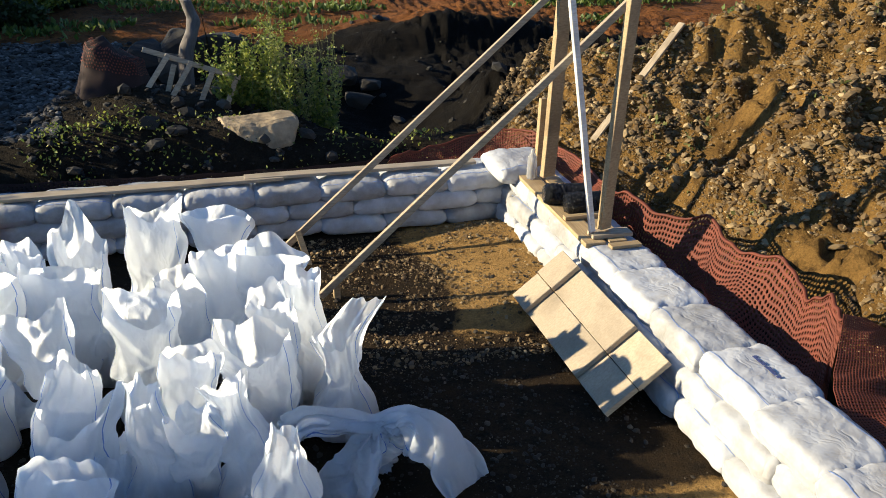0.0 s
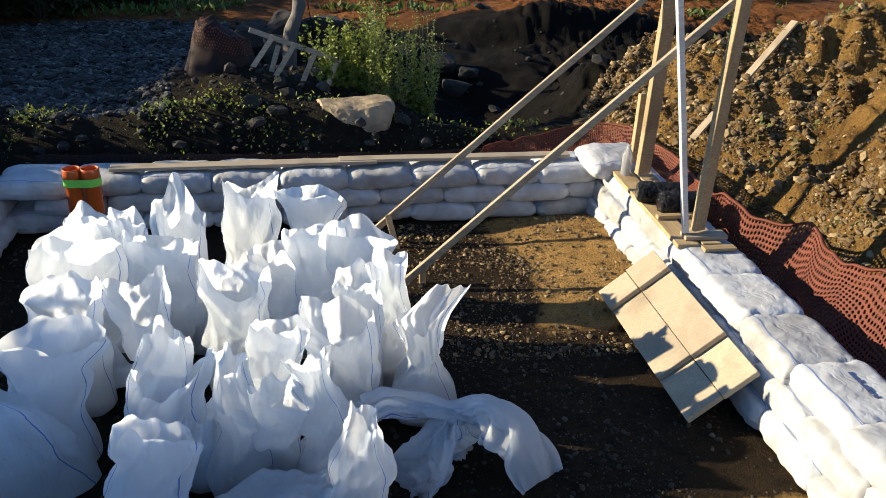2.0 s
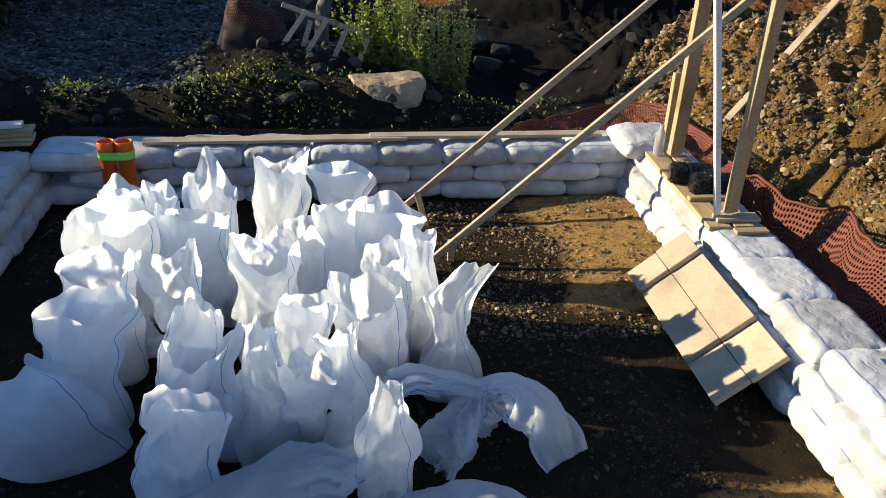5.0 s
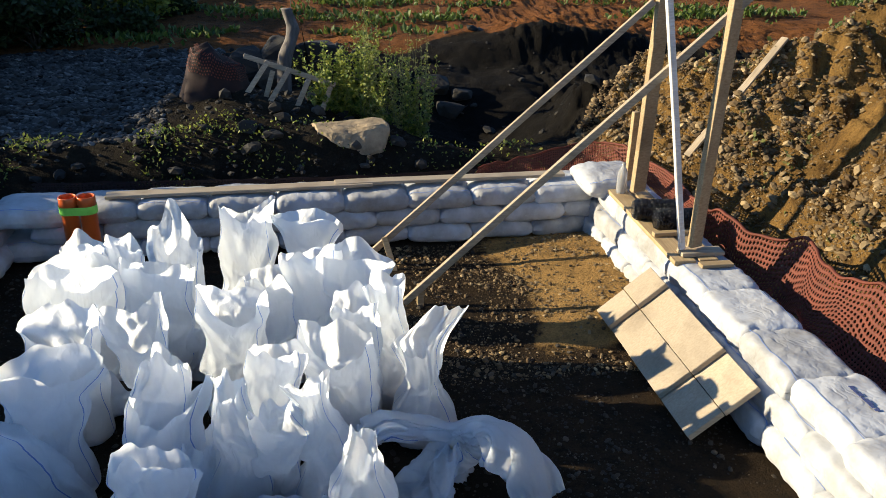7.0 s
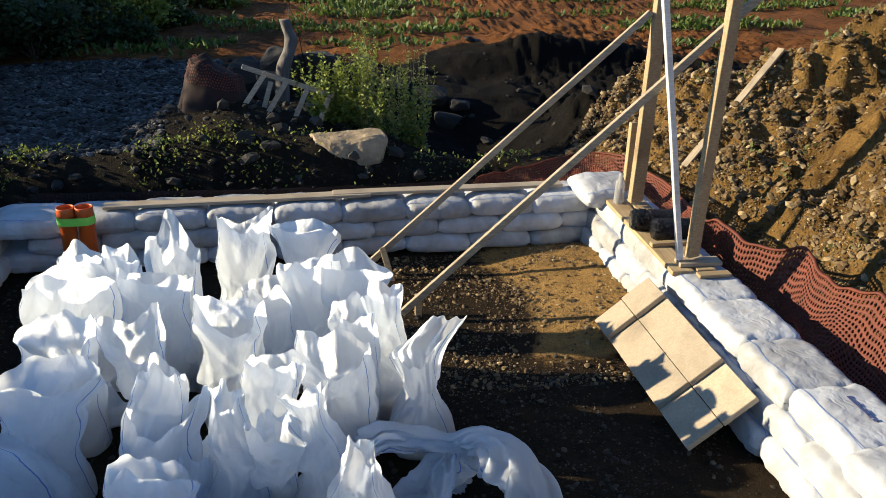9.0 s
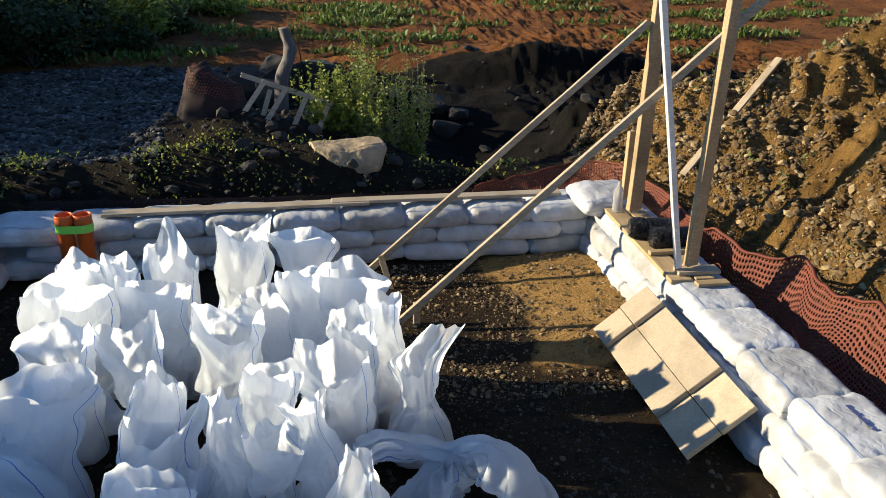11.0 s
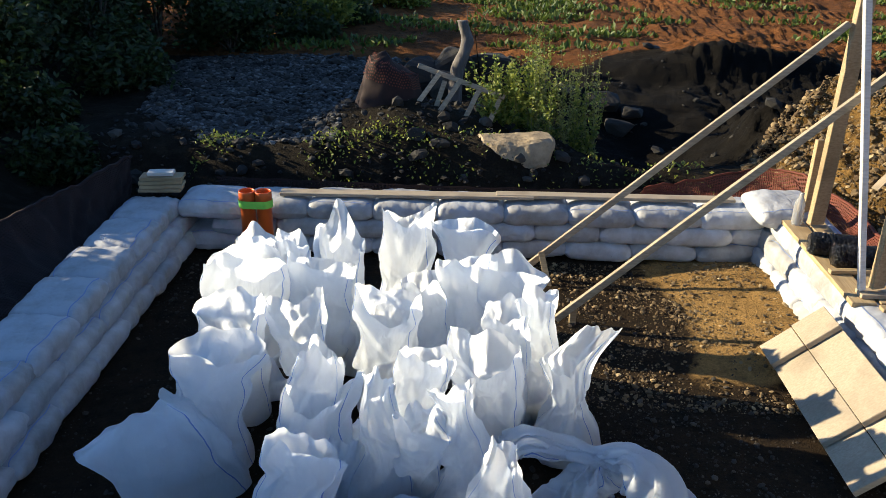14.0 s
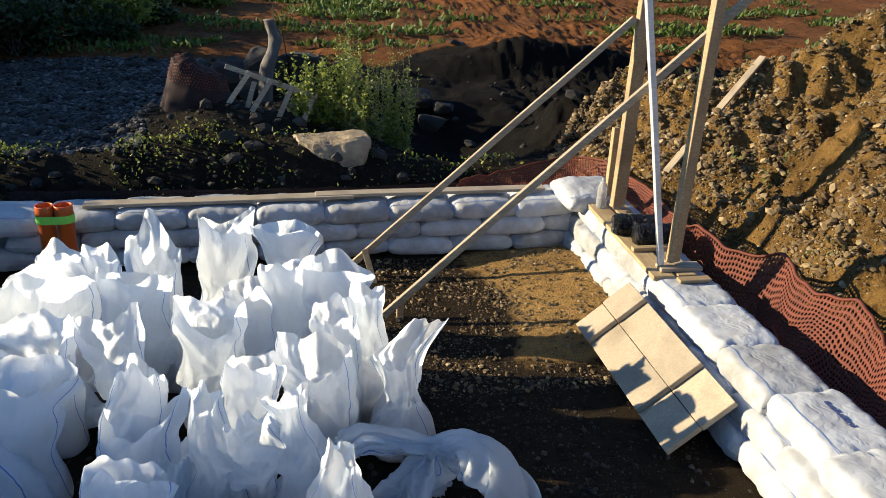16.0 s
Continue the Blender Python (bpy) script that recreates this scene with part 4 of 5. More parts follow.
# ---------------------------------------------------------------- plastic netting
def net(name, inner, outer, mat, label, cell=0.022, sag=0.16, ripple=0.05, seed=0, hole=0.60):
    """A perforated plastic sheet spanning from one edge line to the other, with real diamond holes and ripples."""
    length = sum((Vector(b) - Vector(a)).length for a, b in zip(outer, outer[1:]))
    width = sum((Vector(a) - Vector(b)).length for a, b in zip(inner, outer)) / len(inner) * 1.1
    nu, nv = max(8, round(length / cell)), max(4, round(width / cell))
    A, B = smooth_line(inner, nu * 2), smooth_line(outer, nu * 2)

    def at(i, j):
        f = j / (2 * nv)
        p = A[i].lerp(B[i], f)
        w = math.sin(math.pi * f)
        p = p + Vector((0, 0, -sag * w))
        r = noise.noise(Vector((i * cell * 1.6 + seed, f * 0.9, seed))) + 0.5 * noise.noise(Vector((i * cell * 4.5, f * 2.0, seed)))
        slant = i * cell * 0.5 + f * 0.5
        fold = 0.45 - 1.6 * abs(noise.noise(Vector((slant * 3.1 + seed * 2.0, i * cell * 0.35 - f * 0.3, seed))))
        r += 1.3 * fold * (0.25 + w)
        return p + Vector((0.45 * r * ripple, 0.25 * r * ripple, r * ripple))

    verts, faces, index = [], [], {}

    def vid(key, p):
        if key not in index:
            index[key] = len(verts)
            verts.append(p)
        return index[key]

    grid = [[at(i, j) for j in range(2 * nv + 1)] for i in range(2 * nu + 1)]
    for i in range(nu):
        for j in range(nv):
            i0, j0 = 2 * i, 2 * j
            ring = [(i0, j0), (i0 + 1, j0), (i0 + 2, j0), (i0 + 2, j0 + 1), (i0 + 2, j0 + 2), (i0 + 1, j0 + 2), (i0, j0 + 2), (i0, j0 + 1)]
            mid = grid[i0 + 1][j0 + 1]
            o = [vid(k, grid[k[0]][k[1]]) for k in ring]
            q = []
            for n_, k in enumerate(ring):
                s = hole * (1.25 if n_ % 2 else 0.62)
                q.append(vid((i, j, n_), mid.lerp(grid[k[0]][k[1]], min(0.86, s))))
            for n_ in range(8):
                m_ = (n_ + 1) % 8
                faces.append((o[n_], o[m_], q[m_], q[n_]))
    ob = mesh_object(name, verts, faces, mat)
    sol = ob.modifiers.new("thickness", "SOLIDIFY")
    sol.thickness = 0.004
    hv, hf = [], []
    for i in range(2 * nu + 1):
        p = grid[i][2 * nv]
        for k in range(6):
            t = math.pi * k / 3
            hv.append(p + Vector((0.018 * math.cos(t), 0.0, 0.012 * math.sin(t))))
    for i in range(2 * nu):
        hf += [(i * 6 + k, i * 6 + (k + 1) % 6, (i + 1) * 6 + (k + 1) % 6, (i + 1) * 6 + k) for k in range(6)]
    mesh_object("hem", hv, hf, mat, parent=ob, label="folded plastic hem")
    return tagged(ob, label, "netting")


net("plastic_netting",
    [(3.04, 5.55, 0.42), (3.10, 5.20, 0.40), (3.09, 4.75, 0.40), (3.09, 4.35, 0.41), (3.10, 3.80, 0.41), (3.09, 3.20, 0.41), (3.07, 2.86, 0.41)],
    [(3.13, 5.55, 0.58), (3.30, 5.22, 0.60), (3.49, 4.77, 0.60), (3.53, 4.40, 0.60), (3.58, 3.90, 0.60), (3.58, 3.60, 0.60), (3.55, 3.38, 0.60)],
    NET, "rust-red perforated plastic netting slumped beside the sunlit wall", seed=2, sag=0.28, ripple=0.085)
net("plastic_netting",
    [(3.55, 3.40, 0.61), (3.30, 3.12, 0.54), (3.07, 2.84, 0.45), (3.04, 2.50, 0.40), (3.03, 2.10, 0.38), (3.03, 1.40, 0.36)],
    [(4.15, 3.30, 0.40), (4.10, 3.05, 0.38), (4.00, 2.80, 0.36), (3.95, 2.50, 0.34), (3.95, 2.10, 0.32), (3.95, 1.40, 0.30)],
    NET, "rust-red plastic netting folded over at its end beside the wall", seed=3, sag=0.02, ripple=0.04)
net("plastic_netting",
    [(1.50, 6.95, 0.40), (2.10, 6.98, 0.42), (2.70, 6.98, 0.42), (3.06, 6.80, 0.42), (3.10, 6.30, 0.42), (3.08, 5.70, 0.40)],
    [(1.64, 7.02, 0.49), (2.15, 7.16, 0.54), (2.80, 7.32, 0.60), (3.08, 7.02, 0.62), (3.24, 6.36, 0.56), (3.20, 5.60, 0.54)],
    NET, "rust-red plastic netting bunched behind the wall's corner", seed=5, sag=0.03, ripple=0.03)
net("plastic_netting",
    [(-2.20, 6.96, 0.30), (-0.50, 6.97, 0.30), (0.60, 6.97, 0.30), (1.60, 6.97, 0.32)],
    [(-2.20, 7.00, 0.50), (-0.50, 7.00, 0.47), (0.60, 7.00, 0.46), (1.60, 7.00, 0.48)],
    NET_SHADED, "shaded dark netting folded along the back of the far wall", seed=8, sag=0.0, ripple=0.015)
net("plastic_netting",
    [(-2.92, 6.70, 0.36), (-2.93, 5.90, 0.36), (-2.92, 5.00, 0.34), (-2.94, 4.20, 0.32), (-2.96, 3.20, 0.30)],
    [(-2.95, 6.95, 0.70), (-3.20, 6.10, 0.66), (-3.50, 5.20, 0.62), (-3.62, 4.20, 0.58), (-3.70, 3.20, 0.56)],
    NET_SHADED, "dark maroon netting hanging behind the shaded wall", seed=11, sag=0.05)

# ---------------------------------------------------------------- stones, clods and gravel
def pebble_shape(seed, rough=0.35):
    bm = bmesh.new()
    bmesh.ops.create_icosphere(bm, subdivisions=1, radius=1.0)
    for v in bm.verts:
        v.co *= 1 + rough * noise.noise(v.co * 1.3 + Vector((seed * 3.1, 0, 0)))
    vs = np.array([v.co[:] for v in bm.verts])
    fs = np.array([[v.index for v in f.verts] for f in bm.faces])
    bm.free()
    return vs, fs


SHAPES = [pebble_shape(s) for s in range(6)]


def scatter(name, spots, mat, label, category, flat=0.7):
    """Loose stones as one piece of stuff. spots: x, y, z, size."""
    rng = np.random.default_rng(len(spots))
    vs, fs, base = [], [], 0
    for k, (x, y, z, r) in enumerate(spots):
        v, f = SHAPES[k % 6]
        a, b = rng.uniform(0, 6.28), rng.uniform(-0.5, 0.5)
        s = np.array([r * rng.uniform(0.8, 1.3), r * rng.uniform(0.7, 1.0), r * flat * rng.uniform(0.6, 1.1)])
        w = v * s
        c, d = math.cos(a), math.sin(a)
        w = np.stack([w[:, 0] * c - w[:, 1] * d, w[:, 0] * d + w[:, 1] * c, w[:, 2] + b * w[:, 0]], 1)
        vs.append(w + (x, y, z + r * flat * 0.3))
        fs.append(f + base)
        base += len(v)
    me = bpy.data.meshes.new(name)
    me.from_pydata(np.concatenate(vs).tolist(), [], np.concatenate(fs).tolist())
    me.materials.append(mat)
    ob = new(name, me)
    return tagged(ob, label, category, kind="stuff")


rng = random.Random(11)
spots = []
while len(spots) < 9000:
    x, y = rng.uniform(-2.35, 2.5), rng.uniform(2.0, 6.45)
    if rng.random() < 0.35 + 0.65 * smooth(0.3, 1.2, x + 0.4 * (y - 4)) or rng.random() < 0.2:
        if x > 1.1 and y > 4.4 and rng.random() < 0.8:
            continue
        if 0.5 + 0.8 * fbm(x * 1.1, y * 1.1, 12) > rng.random():
            spots.append((x, y, ground_height(x, y), min(0.020, 0.0036 * rng.paretovariate(2.1))))
scatter("pebbles", spots, PEBBLE, "small brown and grey stones strewn over the soil", "stones")
spots = []
while len(spots) < 6500:
    x, y = rng.uniform(0.4, 2.55), rng.uniform(4.3, 6.45)
    if 0.5 + 0.9 * fbm(x * 2.0, y * 2.0, 13) > rng.random():
        spots.append((x, y, ground_height(x, y), min(0.022, 0.0036 * rng.paretovariate(2.0))))
scatter("grit", spots, CLOD, "ochre grit and crumbs of clay on the trodden soil", "grit")
spots = []
while len(spots) < 85000:
    x, y = 2.6 + 5.5 * rng.random() ** 1.3, rng.uniform(1.5, 10.2)
    if x > 3.72 - 1.1 * smooth(5.6, 7.8, y) + 0.1 + 0.9 * smooth(7.7, 8.7, y):
        if y > 8.9 - 0.8 * max(0.0, x - 4.2):
            continue
        dens = 0.45 + 0.9 * fbm(x * 0.9, y * 0.9, 21) + 0.35 * smooth(6.0, 8.0, y)
        if dens > rng.random():
            spots.append((x, y, ground_height(x, y), min(0.045, 0.0060 * rng.paretovariate(1.95))))
scatter("clods", spots, CLOD, "clods and pale stones on the sunlit spoil heap", "clods")
spots = []
while len(spots) < 14000:
    x, y = rng.uniform(-5.5, -0.9), rng.uniform(7.7, 11.5)
    if x > -3.75 + 0.4 * fbm(x, y) and (x < -1.25 or y > 9.2) and y > 7.66 - (x + 2.43) * 1.0 * (x < -2.43):
        spots.append((x, y, ground_height(x, y), rng.uniform(0.014, 0.044)))
scatter("gravel", spots, GRAVEL, "bluish grey crushed stone spread on a shaded track", "gravel", 0.5)
spots = []
while len(spots) < 2600:
    x, y = rng.uniform(-3.6, 3.2), rng.uniform(7.2, 11.5)
    if x > 1.1 and rng.random() < 0.92:
        continue
    spots.append((x, y, ground_height(x, y), min(0.085, 0.012 * rng.paretovariate(1.8))))
scatter("rubble", spots, RUBBLE, "mixed stones and rubble on the shaded bank", "stones")


def boulder(at, size, seed, label, mat=ROCK):
    """An angular broken stone: a hull of a few corners, eased and roughened."""
    rg = random.Random(seed)
    bm = bmesh.new()
    for k in range(16):
        d = Vector((rg.gauss(0, 1), rg.gauss(0, 1), rg.gauss(0, 1))).normalized()
        d = Vector([math.copysign(abs(q) ** 0.75, q) for q in d]) * rg.uniform(0.85, 1.05)
        bm.verts.new((d.x * size[0], d.y * size[1], d.z * size[2]))
    res = bmesh.ops.convex_hull(bm, input=bm.verts[:])
    bmesh.ops.delete(bm, geom=[g for g in res["geom_interior"] if isinstance(g, bmesh.types.BMVert)], context="VERTS")
    bmesh.ops.bevel(bm, geom=bm.edges[:], offset=min(size) * 0.09, segments=1, affect="EDGES")
    bmesh.ops.triangulate(bm, faces=bm.faces[:])
    bmesh.ops.subdivide_edges(bm, edges=bm.edges[:], cuts=2, use_grid_fill=True)
    for v in bm.verts:
        v.co += v.co.normalized() * 0.05 * min(size) * noise.noise(v.co * (3.0 / min(size)) + Vector((seed, 0, 0)))
    ob = part("boulder", bm, mat, None)
    ob.location = at
    return tagged(ob, label, "rock")


def wedge_boulder(at, corners, seed, label):
    """A split block: flat faces between its corners, with broken edges and a rough skin."""
    bm = bmesh.new()
    for c in corners:
        bm.verts.new(c)
    bmesh.ops.convex_hull(bm, input=bm.verts[:])
    bmesh.ops.bevel(bm, geom=bm.edges[:], offset=0.022, segments=1, affect="EDGES")
    bmesh.ops.triangulate(bm, faces=bm.faces[:])
    bmesh.ops.subdivide_edges(bm, edges=bm.edges[:], cuts=4, use_grid_fill=True)
    for v in bm.verts:
        v.co += v.co.normalized() * (0.030 * noise.noise(v.co * 5.0 + Vector((seed, 0, 0))) + 0.014 * noise.noise(v.co * 14.0))
    ob = part("boulder", bm, ROCK, None)
    ob.location = at
    return tagged(ob, label, "rock")


wedge_boulder((0.55, 7.72, 0.60), [(-0.42, 0.10, 0.15), (-0.38, -0.06, 0.10), (-0.12, -0.16, -0.02), (0.30, 0.12, 0.17), (0.34, -0.06, 0.14), (0.25, -0.18, -0.12), (-0.10, -0.18, -0.14), (0.28, 0.16, -0.15), (-0.34, 0.16, -0.05), (-0.02, -0.12, 0.11)], 8.0,
              "large pale angular boulder on the weedy bank")
for i, (x, y, s) in enumerate([(1.50, 9.5, 0.12), (1.78, 9.25, 0.16), (1.95, 9.45, 0.12), (1.6, 9.6, 0.2), (1.2, 9.7, 0.18), (-0.45, 7.72, 0.09), (-0.2, 7.65, 0.07)]):
    boulder((x, y, ground_height(x, y) + s * 0.3), (s * 1.25, s, s * 0.8), 5.0 + i, "grey broken stone lying on the shaded bank", RUBBLE)
for i, (x, y, s) in enumerate([(-0.55, 10.0, 0.30), (-0.15, 10.1, 0.34), (0.30, 10.2, 0.30), (0.75, 10.2, 0.26), (-0.25, 9.9, 0.24)]):
    boulder((x, y, ground_height(x, y) + s * 0.4), (s * 1.1, s, s), 15.0 + i, "dark grey stone block in a heap behind the weeds", RUBBLE)

# draped net mound
verts, faces = [], []


def heap_point(t, v):
    c, s = math.cos(t), math.sin(t)
    lump = 1 + 0.12 * noise.noise(Vector((c * 2, s * 2, v * 2)))
    r = (0.56 - 0.30 * v ** 0.6) * lump * math.sqrt(max(0.02, 1 - (max(0.0, v - 0.90) / 0.105) ** 2)) * (1 + 0.05 * math.cos(5 * t + 2 * math.sin(t)) * (1 - 0.5 * v))
    return Vector((-0.76 + r * c * 0.92 + 0.02 * v, 8.48 + r * s * 0.7, 0.66 + 0.62 * v - 0.10 * c * v + 0.03 * noise.noise(Vector((c * 3, s * 3, 4.0))) * v))


for v in range(13):
    for k in range(48):
        p = heap_point(2 * math.pi * k / 48, v / 12)
        verts.append(p)
faces = [(v * 48 + k, v * 48 + (k + 1) % 48, (v + 1) * 48 + (k + 1) % 48, (v + 1) * 48 + k) for v in range(12) for k in range(48)]
faces.append(tuple(12 * 48 + k for k in range(48)))
roll = mesh_object("netting_roll", verts, faces, NET_SHADED)
tagged(roll, "upright bundle of dark maroon netting catching sun on its rim", "netting")
# knots in the brighter net colour paint the bundle's sunlit top
grid_v, grid_f, base = [], [], 0
for v in range(15, 22):
    for k in range(64):
        a0, a1 = 2 * math.pi * k / 64, 2 * math.pi * (k + 0.45) / 64
        off = 0.5 * (v % 2) * 2 * math.pi / 64
        b0, b1 = v / 22, (v + 0.5) / 22
        q = [heap_point(a + off, b) for a, b in ((a0, b0), (a1, b0), (a1, b1), (a0, b1))]
        mid = Vector((-0.76, 8.48, 0.0))
        grid_v += [p + Vector(((p - mid).x, (p - mid).y, 0)).normalized() * 0.008 for p in q]
        grid_f.append((base, base + 1, base + 2, base + 3))
        base += 4
mesh_object("knot_pattern", grid_v, grid_f, NET, parent=roll, label="raised knots of red netting, brighter for the sunlit rim")["kind"] = "stuff"

# broken slatted crate leaning on the mound
crate = thing("broken_pallet", (-0.05, 8.36, 0.80), "broken grey wooden pallet lying tilted on the bank", "pallet")
member("rail", (-0.48, 8.50, 1.24), (0.42, 8.40, 0.95), 0.05, 0.035, WOOD_GREY, crate, (0, -1, 0.3), seed=81)
member("rail", (-0.55, 8.20, 0.80), (0.30, 8.18, 0.66), 0.05, 0.035, WOOD_GREY, crate, (0, -1, 0.3), seed=82)
for i, (a, b) in enumerate([((-0.24, 8.42, 1.20), (-0.52, 8.22, 0.84)), ((-0.04, 8.40, 1.12), (-0.25, 8.20, 0.83)), ((0.16, 8.40, 1.04), (0.01, 8.20, 0.76)), ((0.37, 8.38, 0.94), (0.24, 8.18, 0.68)), ((-0.20, 8.44, 1.10), (-0.30, 8.30, 0.80))]):
    member("slat", a, b, 0.05, 0.02, WOOD_GREY, crate, (0.3, -1, 0.5), seed=90 + i)

# grey upright log
verts, faces = [], []
path = smooth_line([(-0.10, 9.52, 0.60), (-0.09, 9.52, 0.95), (0.01, 9.56, 1.25), (0.0, 9.60, 1.40), (-0.04, 9.60, 1.53)], 24)
for k, p in enumerate(path):
    r = 0.085 - 0.001 * k
    for i in range(16):
        t = 2 * math.pi * i / 16
        q = r * (1 + 0.22 * noise.noise(Vector((math.cos(t) * 1.5, math.sin(t) * 1.5, k * 0.3))))
        verts.append((p.x + q * math.cos(t), p.y + q * math.sin(t), p.z))
faces = [(k * 16 + i, k * 16 + (i + 1) % 16, (k + 1) * 16 + (i + 1) % 16, (k + 1) * 16 + i) for k in range(24) for i in range(16)]
faces.append(tuple(24 * 16 + i for i in range(16)))
tagged(mesh_object("dead_log", verts, faces, LOG), "grey weathered log standing upright in the bank", "log")
# old plank on the spoil heap
for i, (a, za, b, zb) in enumerate([((3.52, 6.72), 0.64, (4.60, 7.22), 1.60)]):
    L = (Vector((*a, za)) - Vector((*b, zb))).length
    ob = part("plank", board_bm(L, 0.075, 0.025, 0.003, 0.004, 70 + i), WOOD_GREY, None)
    ob.matrix_basis = along((*a, za), (*b, zb))
    tagged(ob, "dusty plank half sunk in the sunlit spoil heap", "plank", "planks on the heap")


# ---------------------------------------------------------------- plants
def leaf_cloud(name, spots, mat, parent=None, seed=0, label=""):
    """Small folded leaves. spots: position, size, direction."""
    rg = np.random.default_rng(seed)
    verts, faces = [], []
    for p, s, d in spots:
        d = Vector(d).normalized()
        n = Vector(rg.normal(size=3)).normalized()
        side = d.cross(n)
        if side.length < 1e-3:
            continue
        side.normalize()
        n = side.cross(d)
        b = len(verts)
        p = Vector(p)
        verts += [p, p + d * s * 0.5 + side * s * 0.28 + n * s * 0.08, p + d * s, p + d * s * 0.5 - side * s * 0.28 + n * s * 0.08]
        faces += [(b, b + 1, b + 2), (b, b + 2, b + 3)]
    return mesh_object(name, verts, faces, mat, smooth=False, parent=parent, label=label)


def weed(at, h, seed, stems=5, mat=LEAF, leaf=0.05, spread=0.16):
    rg = random.Random(seed)
    root = thing("weed", at, "tall leafy green weed growing on the bank", "plant", "weeds on the bank")
    spots = []
    for s in range(stems):
        sv, sf = [], []
        a, r = rg.uniform(0, 6.28), rg.uniform(0, spread)
        top = Vector((math.cos(a) * r * 1.8, math.sin(a) * r * 1.8, h * rg.uniform(0.65, 1.0)))
        bot = Vector((math.cos(a) * r * 0.8, math.sin(a) * r * 0.8, -0.03))
        n = 12
        for k in range(n + 1):
            f = k / n
            c = bot.lerp(top, f) + Vector((0.03 * math.sin(f * 4 + s), 0.03 * math.cos(f * 3 + s), 0))
            w = 0.006 * (1 - 0.7 * f)
            b = len(sv)
            sv += [c + Vector((w, 0, 0)), c + Vector((-w * 0.5, w * 0.87, 0)), c + Vector((-w * 0.5, -w * 0.87, 0))]
            if k:
                for e in range(3):
                    sf.append((b - 3 + e, b - 3 + (e + 1) % 3, b + (e + 1) % 3, b + e))
            for q in range(6):
                d = (rg.uniform(-1, 1), rg.uniform(-1, 1), rg.uniform(-0.3, 0.9))
                spots.append((c + Vector((rg.uniform(-1, 1), rg.uniform(-1, 1), rg.uniform(-1, 1))) * 0.02, leaf * rg.uniform(0.5, 1.3) * (1.15 - 0.6 * f), d))
        mesh_object("stem", sv, sf, STEM, parent=root)
    leaf_cloud("leaves", spots, mat, root, seed)
    return root


for i, (x, y, h) in enumerate([(0.78, 8.30, 0.88), (1.02, 8.35, 0.80), (1.28, 8.36, 0.88), (0.90, 8.20, 0.62), (1.15, 8.25, 0.55), (0.45, 8.36, 0.60), (0.32, 8.42, 0.52), (0.56, 8.45, 0.58), (0.68, 8.5, 0.75)]):
    weed((x, y, ground_height(x, y)), h * 1.25, 100 + i, stems=6 if i < 5 else 9, leaf=0.055 if i < 5 else 0.07)
for i, (x, y, h) in enumerate([(0.74, 8.22, 1.02), (0.84, 8.30, 0.98), (1.00, 8.20, 0.84), (1.24, 8.28, 1.05), (1.34, 8.34, 0.98), (1.08, 8.34, 0.92)]):
    weed((x, y, ground_height(x, y)), h * 1.12, 160 + i, stems=3, mat=STALK, leaf=0.042, spread=0.05)
spots, grass = [], []
rg = random.Random(3)
for k in range(6000):
    x, y = rg.uniform(-2.6, 2.4), 7.05 + 0.85 * rg.random() ** 1.3
    if fbm(x * 1.3, y * 2.0, 31) + 0.30 - 0.25 * smooth(0.0, 0.6, abs(x + 0.2)) * (x < 0.7) * 0.3 < rg.random() * 0.9:
        continue
    z = ground_height(x, y)
    spots.append(((x, y, z + rg.uniform(0, 0.07)), rg.uniform(0.02, 0.05), (rg.uniform(-1, 1), rg.uniform(-1, 1), rg.uniform(0.1, 1))))
low = leaf_cloud("low_weeds", spots, LEAF, seed=5)
tagged(low, "low green weeds creeping over the shaded bank", "weeds", kind="stuff")
spots = []
for k in range(30000):
    x, y = rg.uniform(-3.0, 12), 11.7 + 9 * rg.random()
    if fbm(x * 0.35, y * 0.9, 41) < 0.12 + 0.16 * rg.random():
        continue
    spots.append(((x, y, ground_height(x, y) - 0.01 + 0.05 * rg.random()), rg.uniform(0.05, 0.15), (rg.uniform(-1, 1), rg.uniform(-1, 1), 0.9)))
tagged(leaf_cloud("field_weeds", spots, LEAF_FIELD, seed=6), "patches of green weeds on the orange field", "weeds", kind="stuff")
spots = []
for k in range(9000):
    x, y = rg.uniform(3.3, 7.5), rg.uniform(1.8, 9.5)
    if y > 8.6 - 0.8 * max(0.0, x - 4.2) or fbm(x * 1.3, y * 1.3, 51) < 0.12 + 0.35 * rg.random():
        continue
    spots.append(((x, y, ground_height(x, y) - 0.01), rg.uniform(0.03, 0.09), (rg.uniform(-1, 1), rg.uniform(-1, 1), 0.6)))
tagged(leaf_cloud("dry_grass", spots, STRAW, seed=7), "dry yellow-green grass tufts on the spoil heap", "grass", kind="stuff")


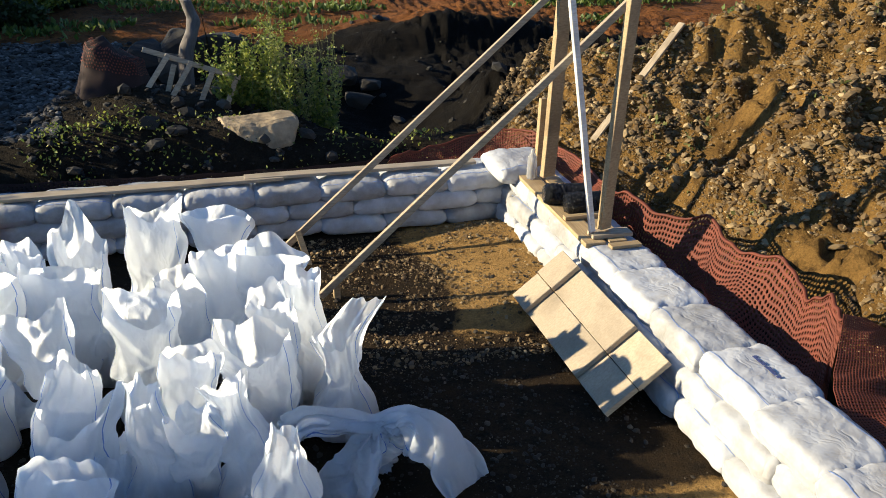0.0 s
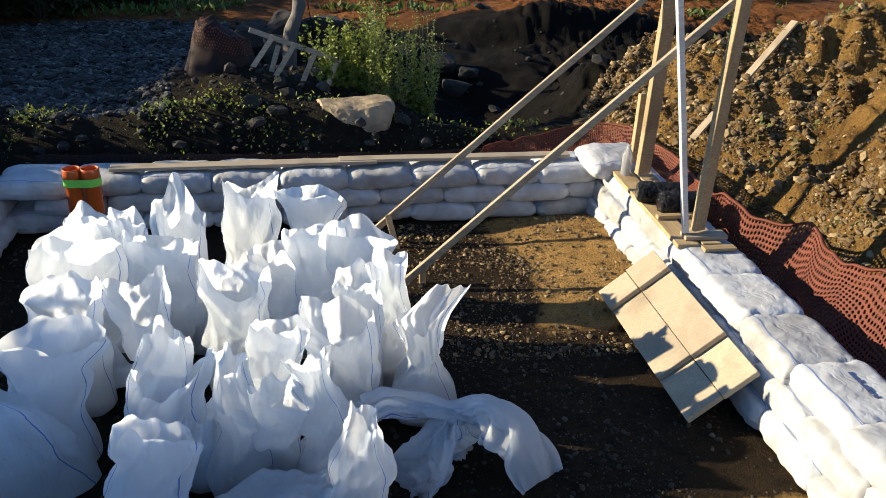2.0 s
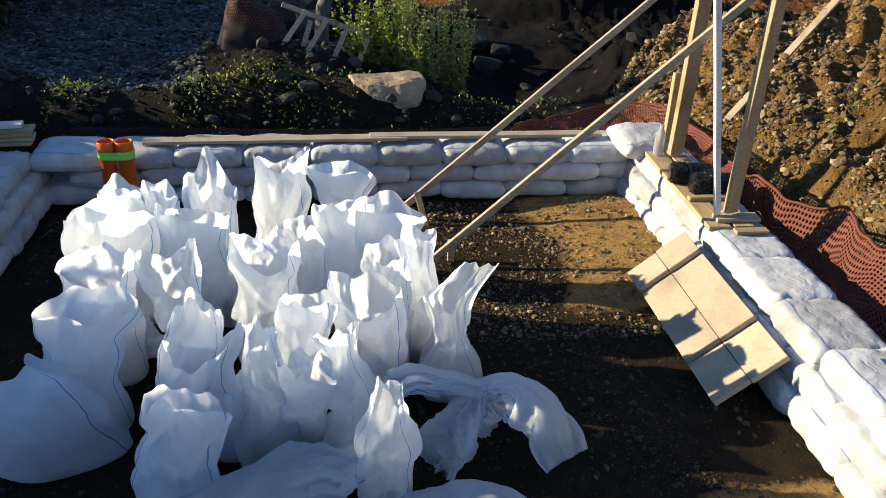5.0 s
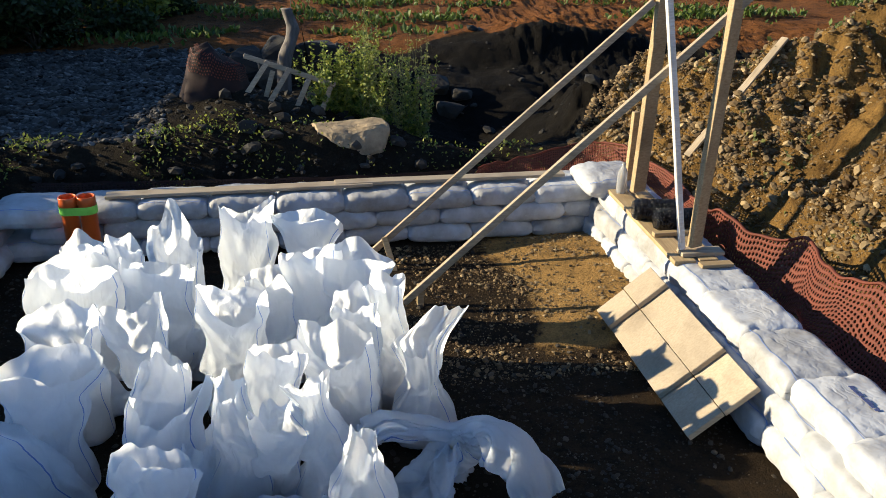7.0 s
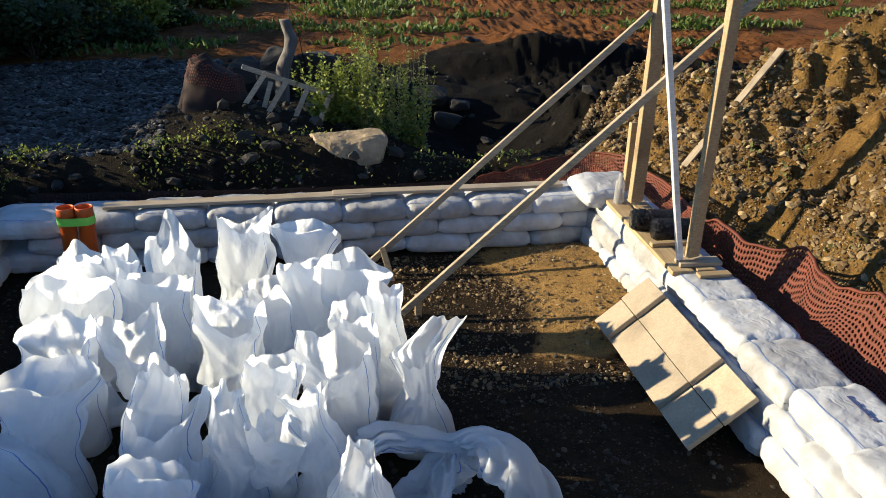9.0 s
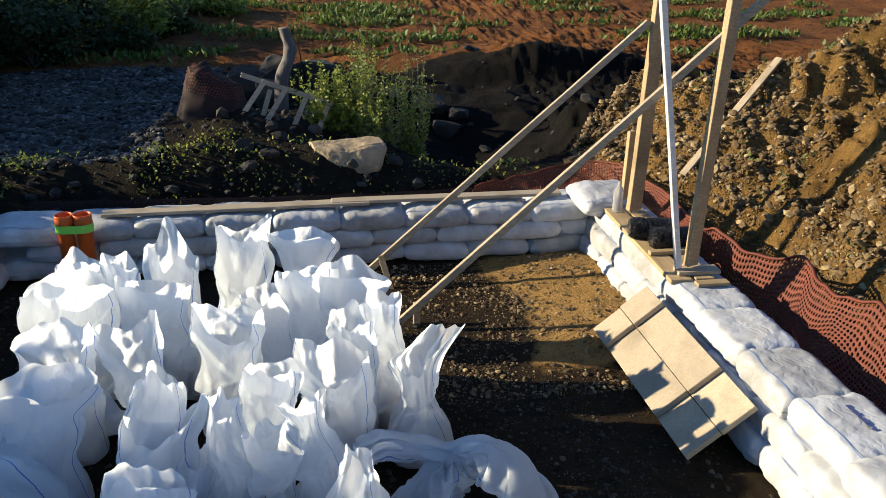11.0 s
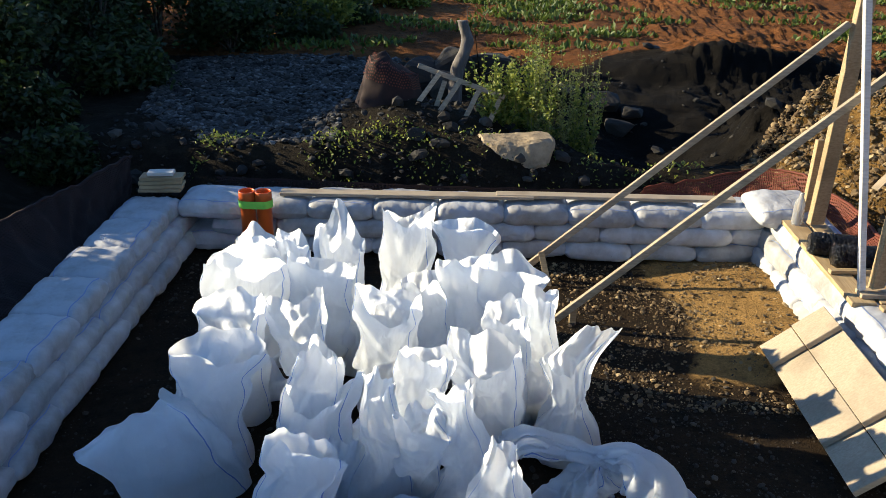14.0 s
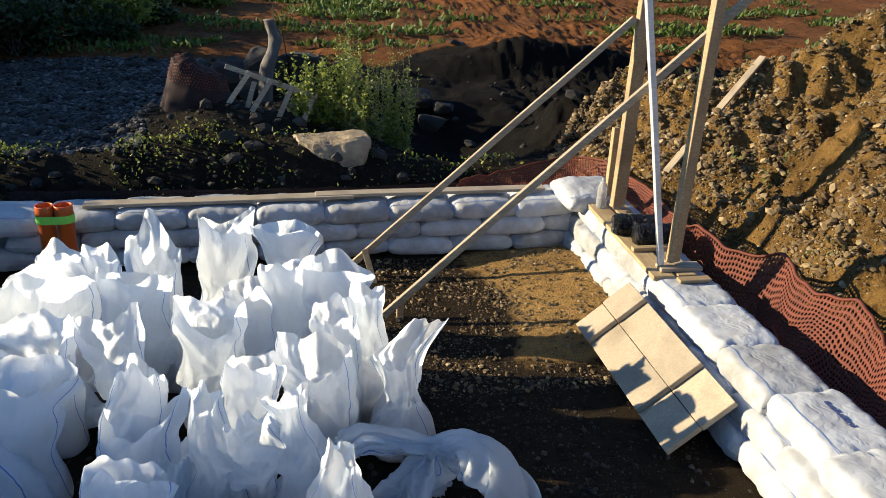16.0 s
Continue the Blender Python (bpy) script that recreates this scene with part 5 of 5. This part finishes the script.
def bush(name, at, size, seed, leaves=5000, leaf=0.11, label="dark leafy bush in deep shade", category="bush", clumps=9, mat=LEAF_SHADED):
    rg = random.Random(seed)
    root = thing(name, at, label, category, "bushes and trees at the edge")
    limbs, lf = [], []
    sv, sf = [], []
    centres = []
    for k in range(clumps):
        a, e = rg.uniform(0, 6.28), rg.uniform(0.15, 1.0)
        tip = Vector((math.cos(a) * size[0] * rg.uniform(0.3, 0.85), math.sin(a) * size[1] * rg.uniform(0.3, 0.85), size[2] * e))
        centres.append(tip)
        line = smooth_line([(0, 0, -0.1), (tip.x * 0.25, tip.y * 0.25, tip.z * 0.5), tuple(tip)], 8)
        for j, c in enumerate(line):
            w = 0.05 * size[2] / 3 * (1 - j / 9) + 0.006
            b = len(sv)
            sv += [c + Vector((w * math.cos(q * 1.2566), w * math.sin(q * 1.2566), 0)) for q in range(5)]
            if j:
                for q in range(5):
                    sf.append((b - 5 + q, b - 5 + (q + 1) % 5, b + (q + 1) % 5, b + q))
    for k in range(leaves):
        c = rg.choice(centres)
        d = Vector((rg.gauss(0, 1), rg.gauss(0, 1), rg.gauss(0, 0.8)))
        p = c * rg.uniform(0.75, 1.0) + Vector((d.x * size[0], d.y * size[1], d.z * size[2])) * 0.17
        if p.z < 0.02:
            p.z = rg.uniform(0.02, 0.5)
        lf.append((p, leaf * rg.uniform(0.6, 1.4), (rg.uniform(-1, 1), rg.uniform(-1, 1), rg.uniform(-0.8, 0.6))))
    mesh_object("trunk", sv, sf, BARK, parent=root)
    leaf_cloud("crown", lf, mat, root, seed)
    return root


# bushes in view behind the gravel
for i, (x, y, sx, sz) in enumerate([(-3.4, 12.8, 0.8, 0.7), (-4.4, 11.9, 1.0, 1.3), (-2.6, 13.9, 0.8, 0.9), (-4.6, 10.4, 0.9, 1.4), (-4.2, 14.2, 1.0, 0.8), (-5.4, 8.9, 0.9, 1.0), (-5.6, 12.6, 1.3, 1.5), (-6.2, 10.8, 1.2, 1.7), (-5.2, 7.4, 0.8, 0.9), (-3.6, 16.0, 1.2, 0.9), (-2.4, 12.8, 0.5, 0.3), (-2.0, 14.6, 0.6, 0.35), (-1.5, 16.6, 0.8, 0.45), (-3.3, 11.7, 0.7, 0.7), (-4.0, 9.6, 0.6, 0.7), (-4.4, 8.2, 0.5, 0.55), (-4.6, 6.6, 0.6, 0.6), (-4.8, 5.2, 0.6, 0.6), (-3.9, 7.4, 0.4, 0.35), (-6.8, 15.0, 1.8, 2.4), (-5.0, 17.5, 1.6, 1.5), (-8.6, 15.5, 1.6, 2.6)]):
    # two bushes take the lighter leaves to look sunlit
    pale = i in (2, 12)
    bush("bush", (x, y, ground_height(x, y)), (sx, sx, sz), 300 + i, 5200, 0.085, "sunlit green leafy bush at the field's edge" if pale else "dark leafy bush in deep shade", mat=LEAF if pale else LEAF_SHADED)
# taller trees and scrub farther left, between the site and the low sun
for i, (x, y, sx, sz) in enumerate([(-9.0, 0.4, 1.4, 2.4), (-8.5, 2.2, 1.2, 2.2), (-8.2, 3.6, 1.0, 2.15), (-8.1, 4.9, 0.8, 2.1), (-8.1, 6.4, 0.8, 1.25), (-8.2, 7.8, 0.7, 1.05), (-8.2, 10.3, 0.7, 2.20), (-8.4, 11.7, 1.0, 2.75), (-8.3, 12.9, 1.0, 2.6)]):
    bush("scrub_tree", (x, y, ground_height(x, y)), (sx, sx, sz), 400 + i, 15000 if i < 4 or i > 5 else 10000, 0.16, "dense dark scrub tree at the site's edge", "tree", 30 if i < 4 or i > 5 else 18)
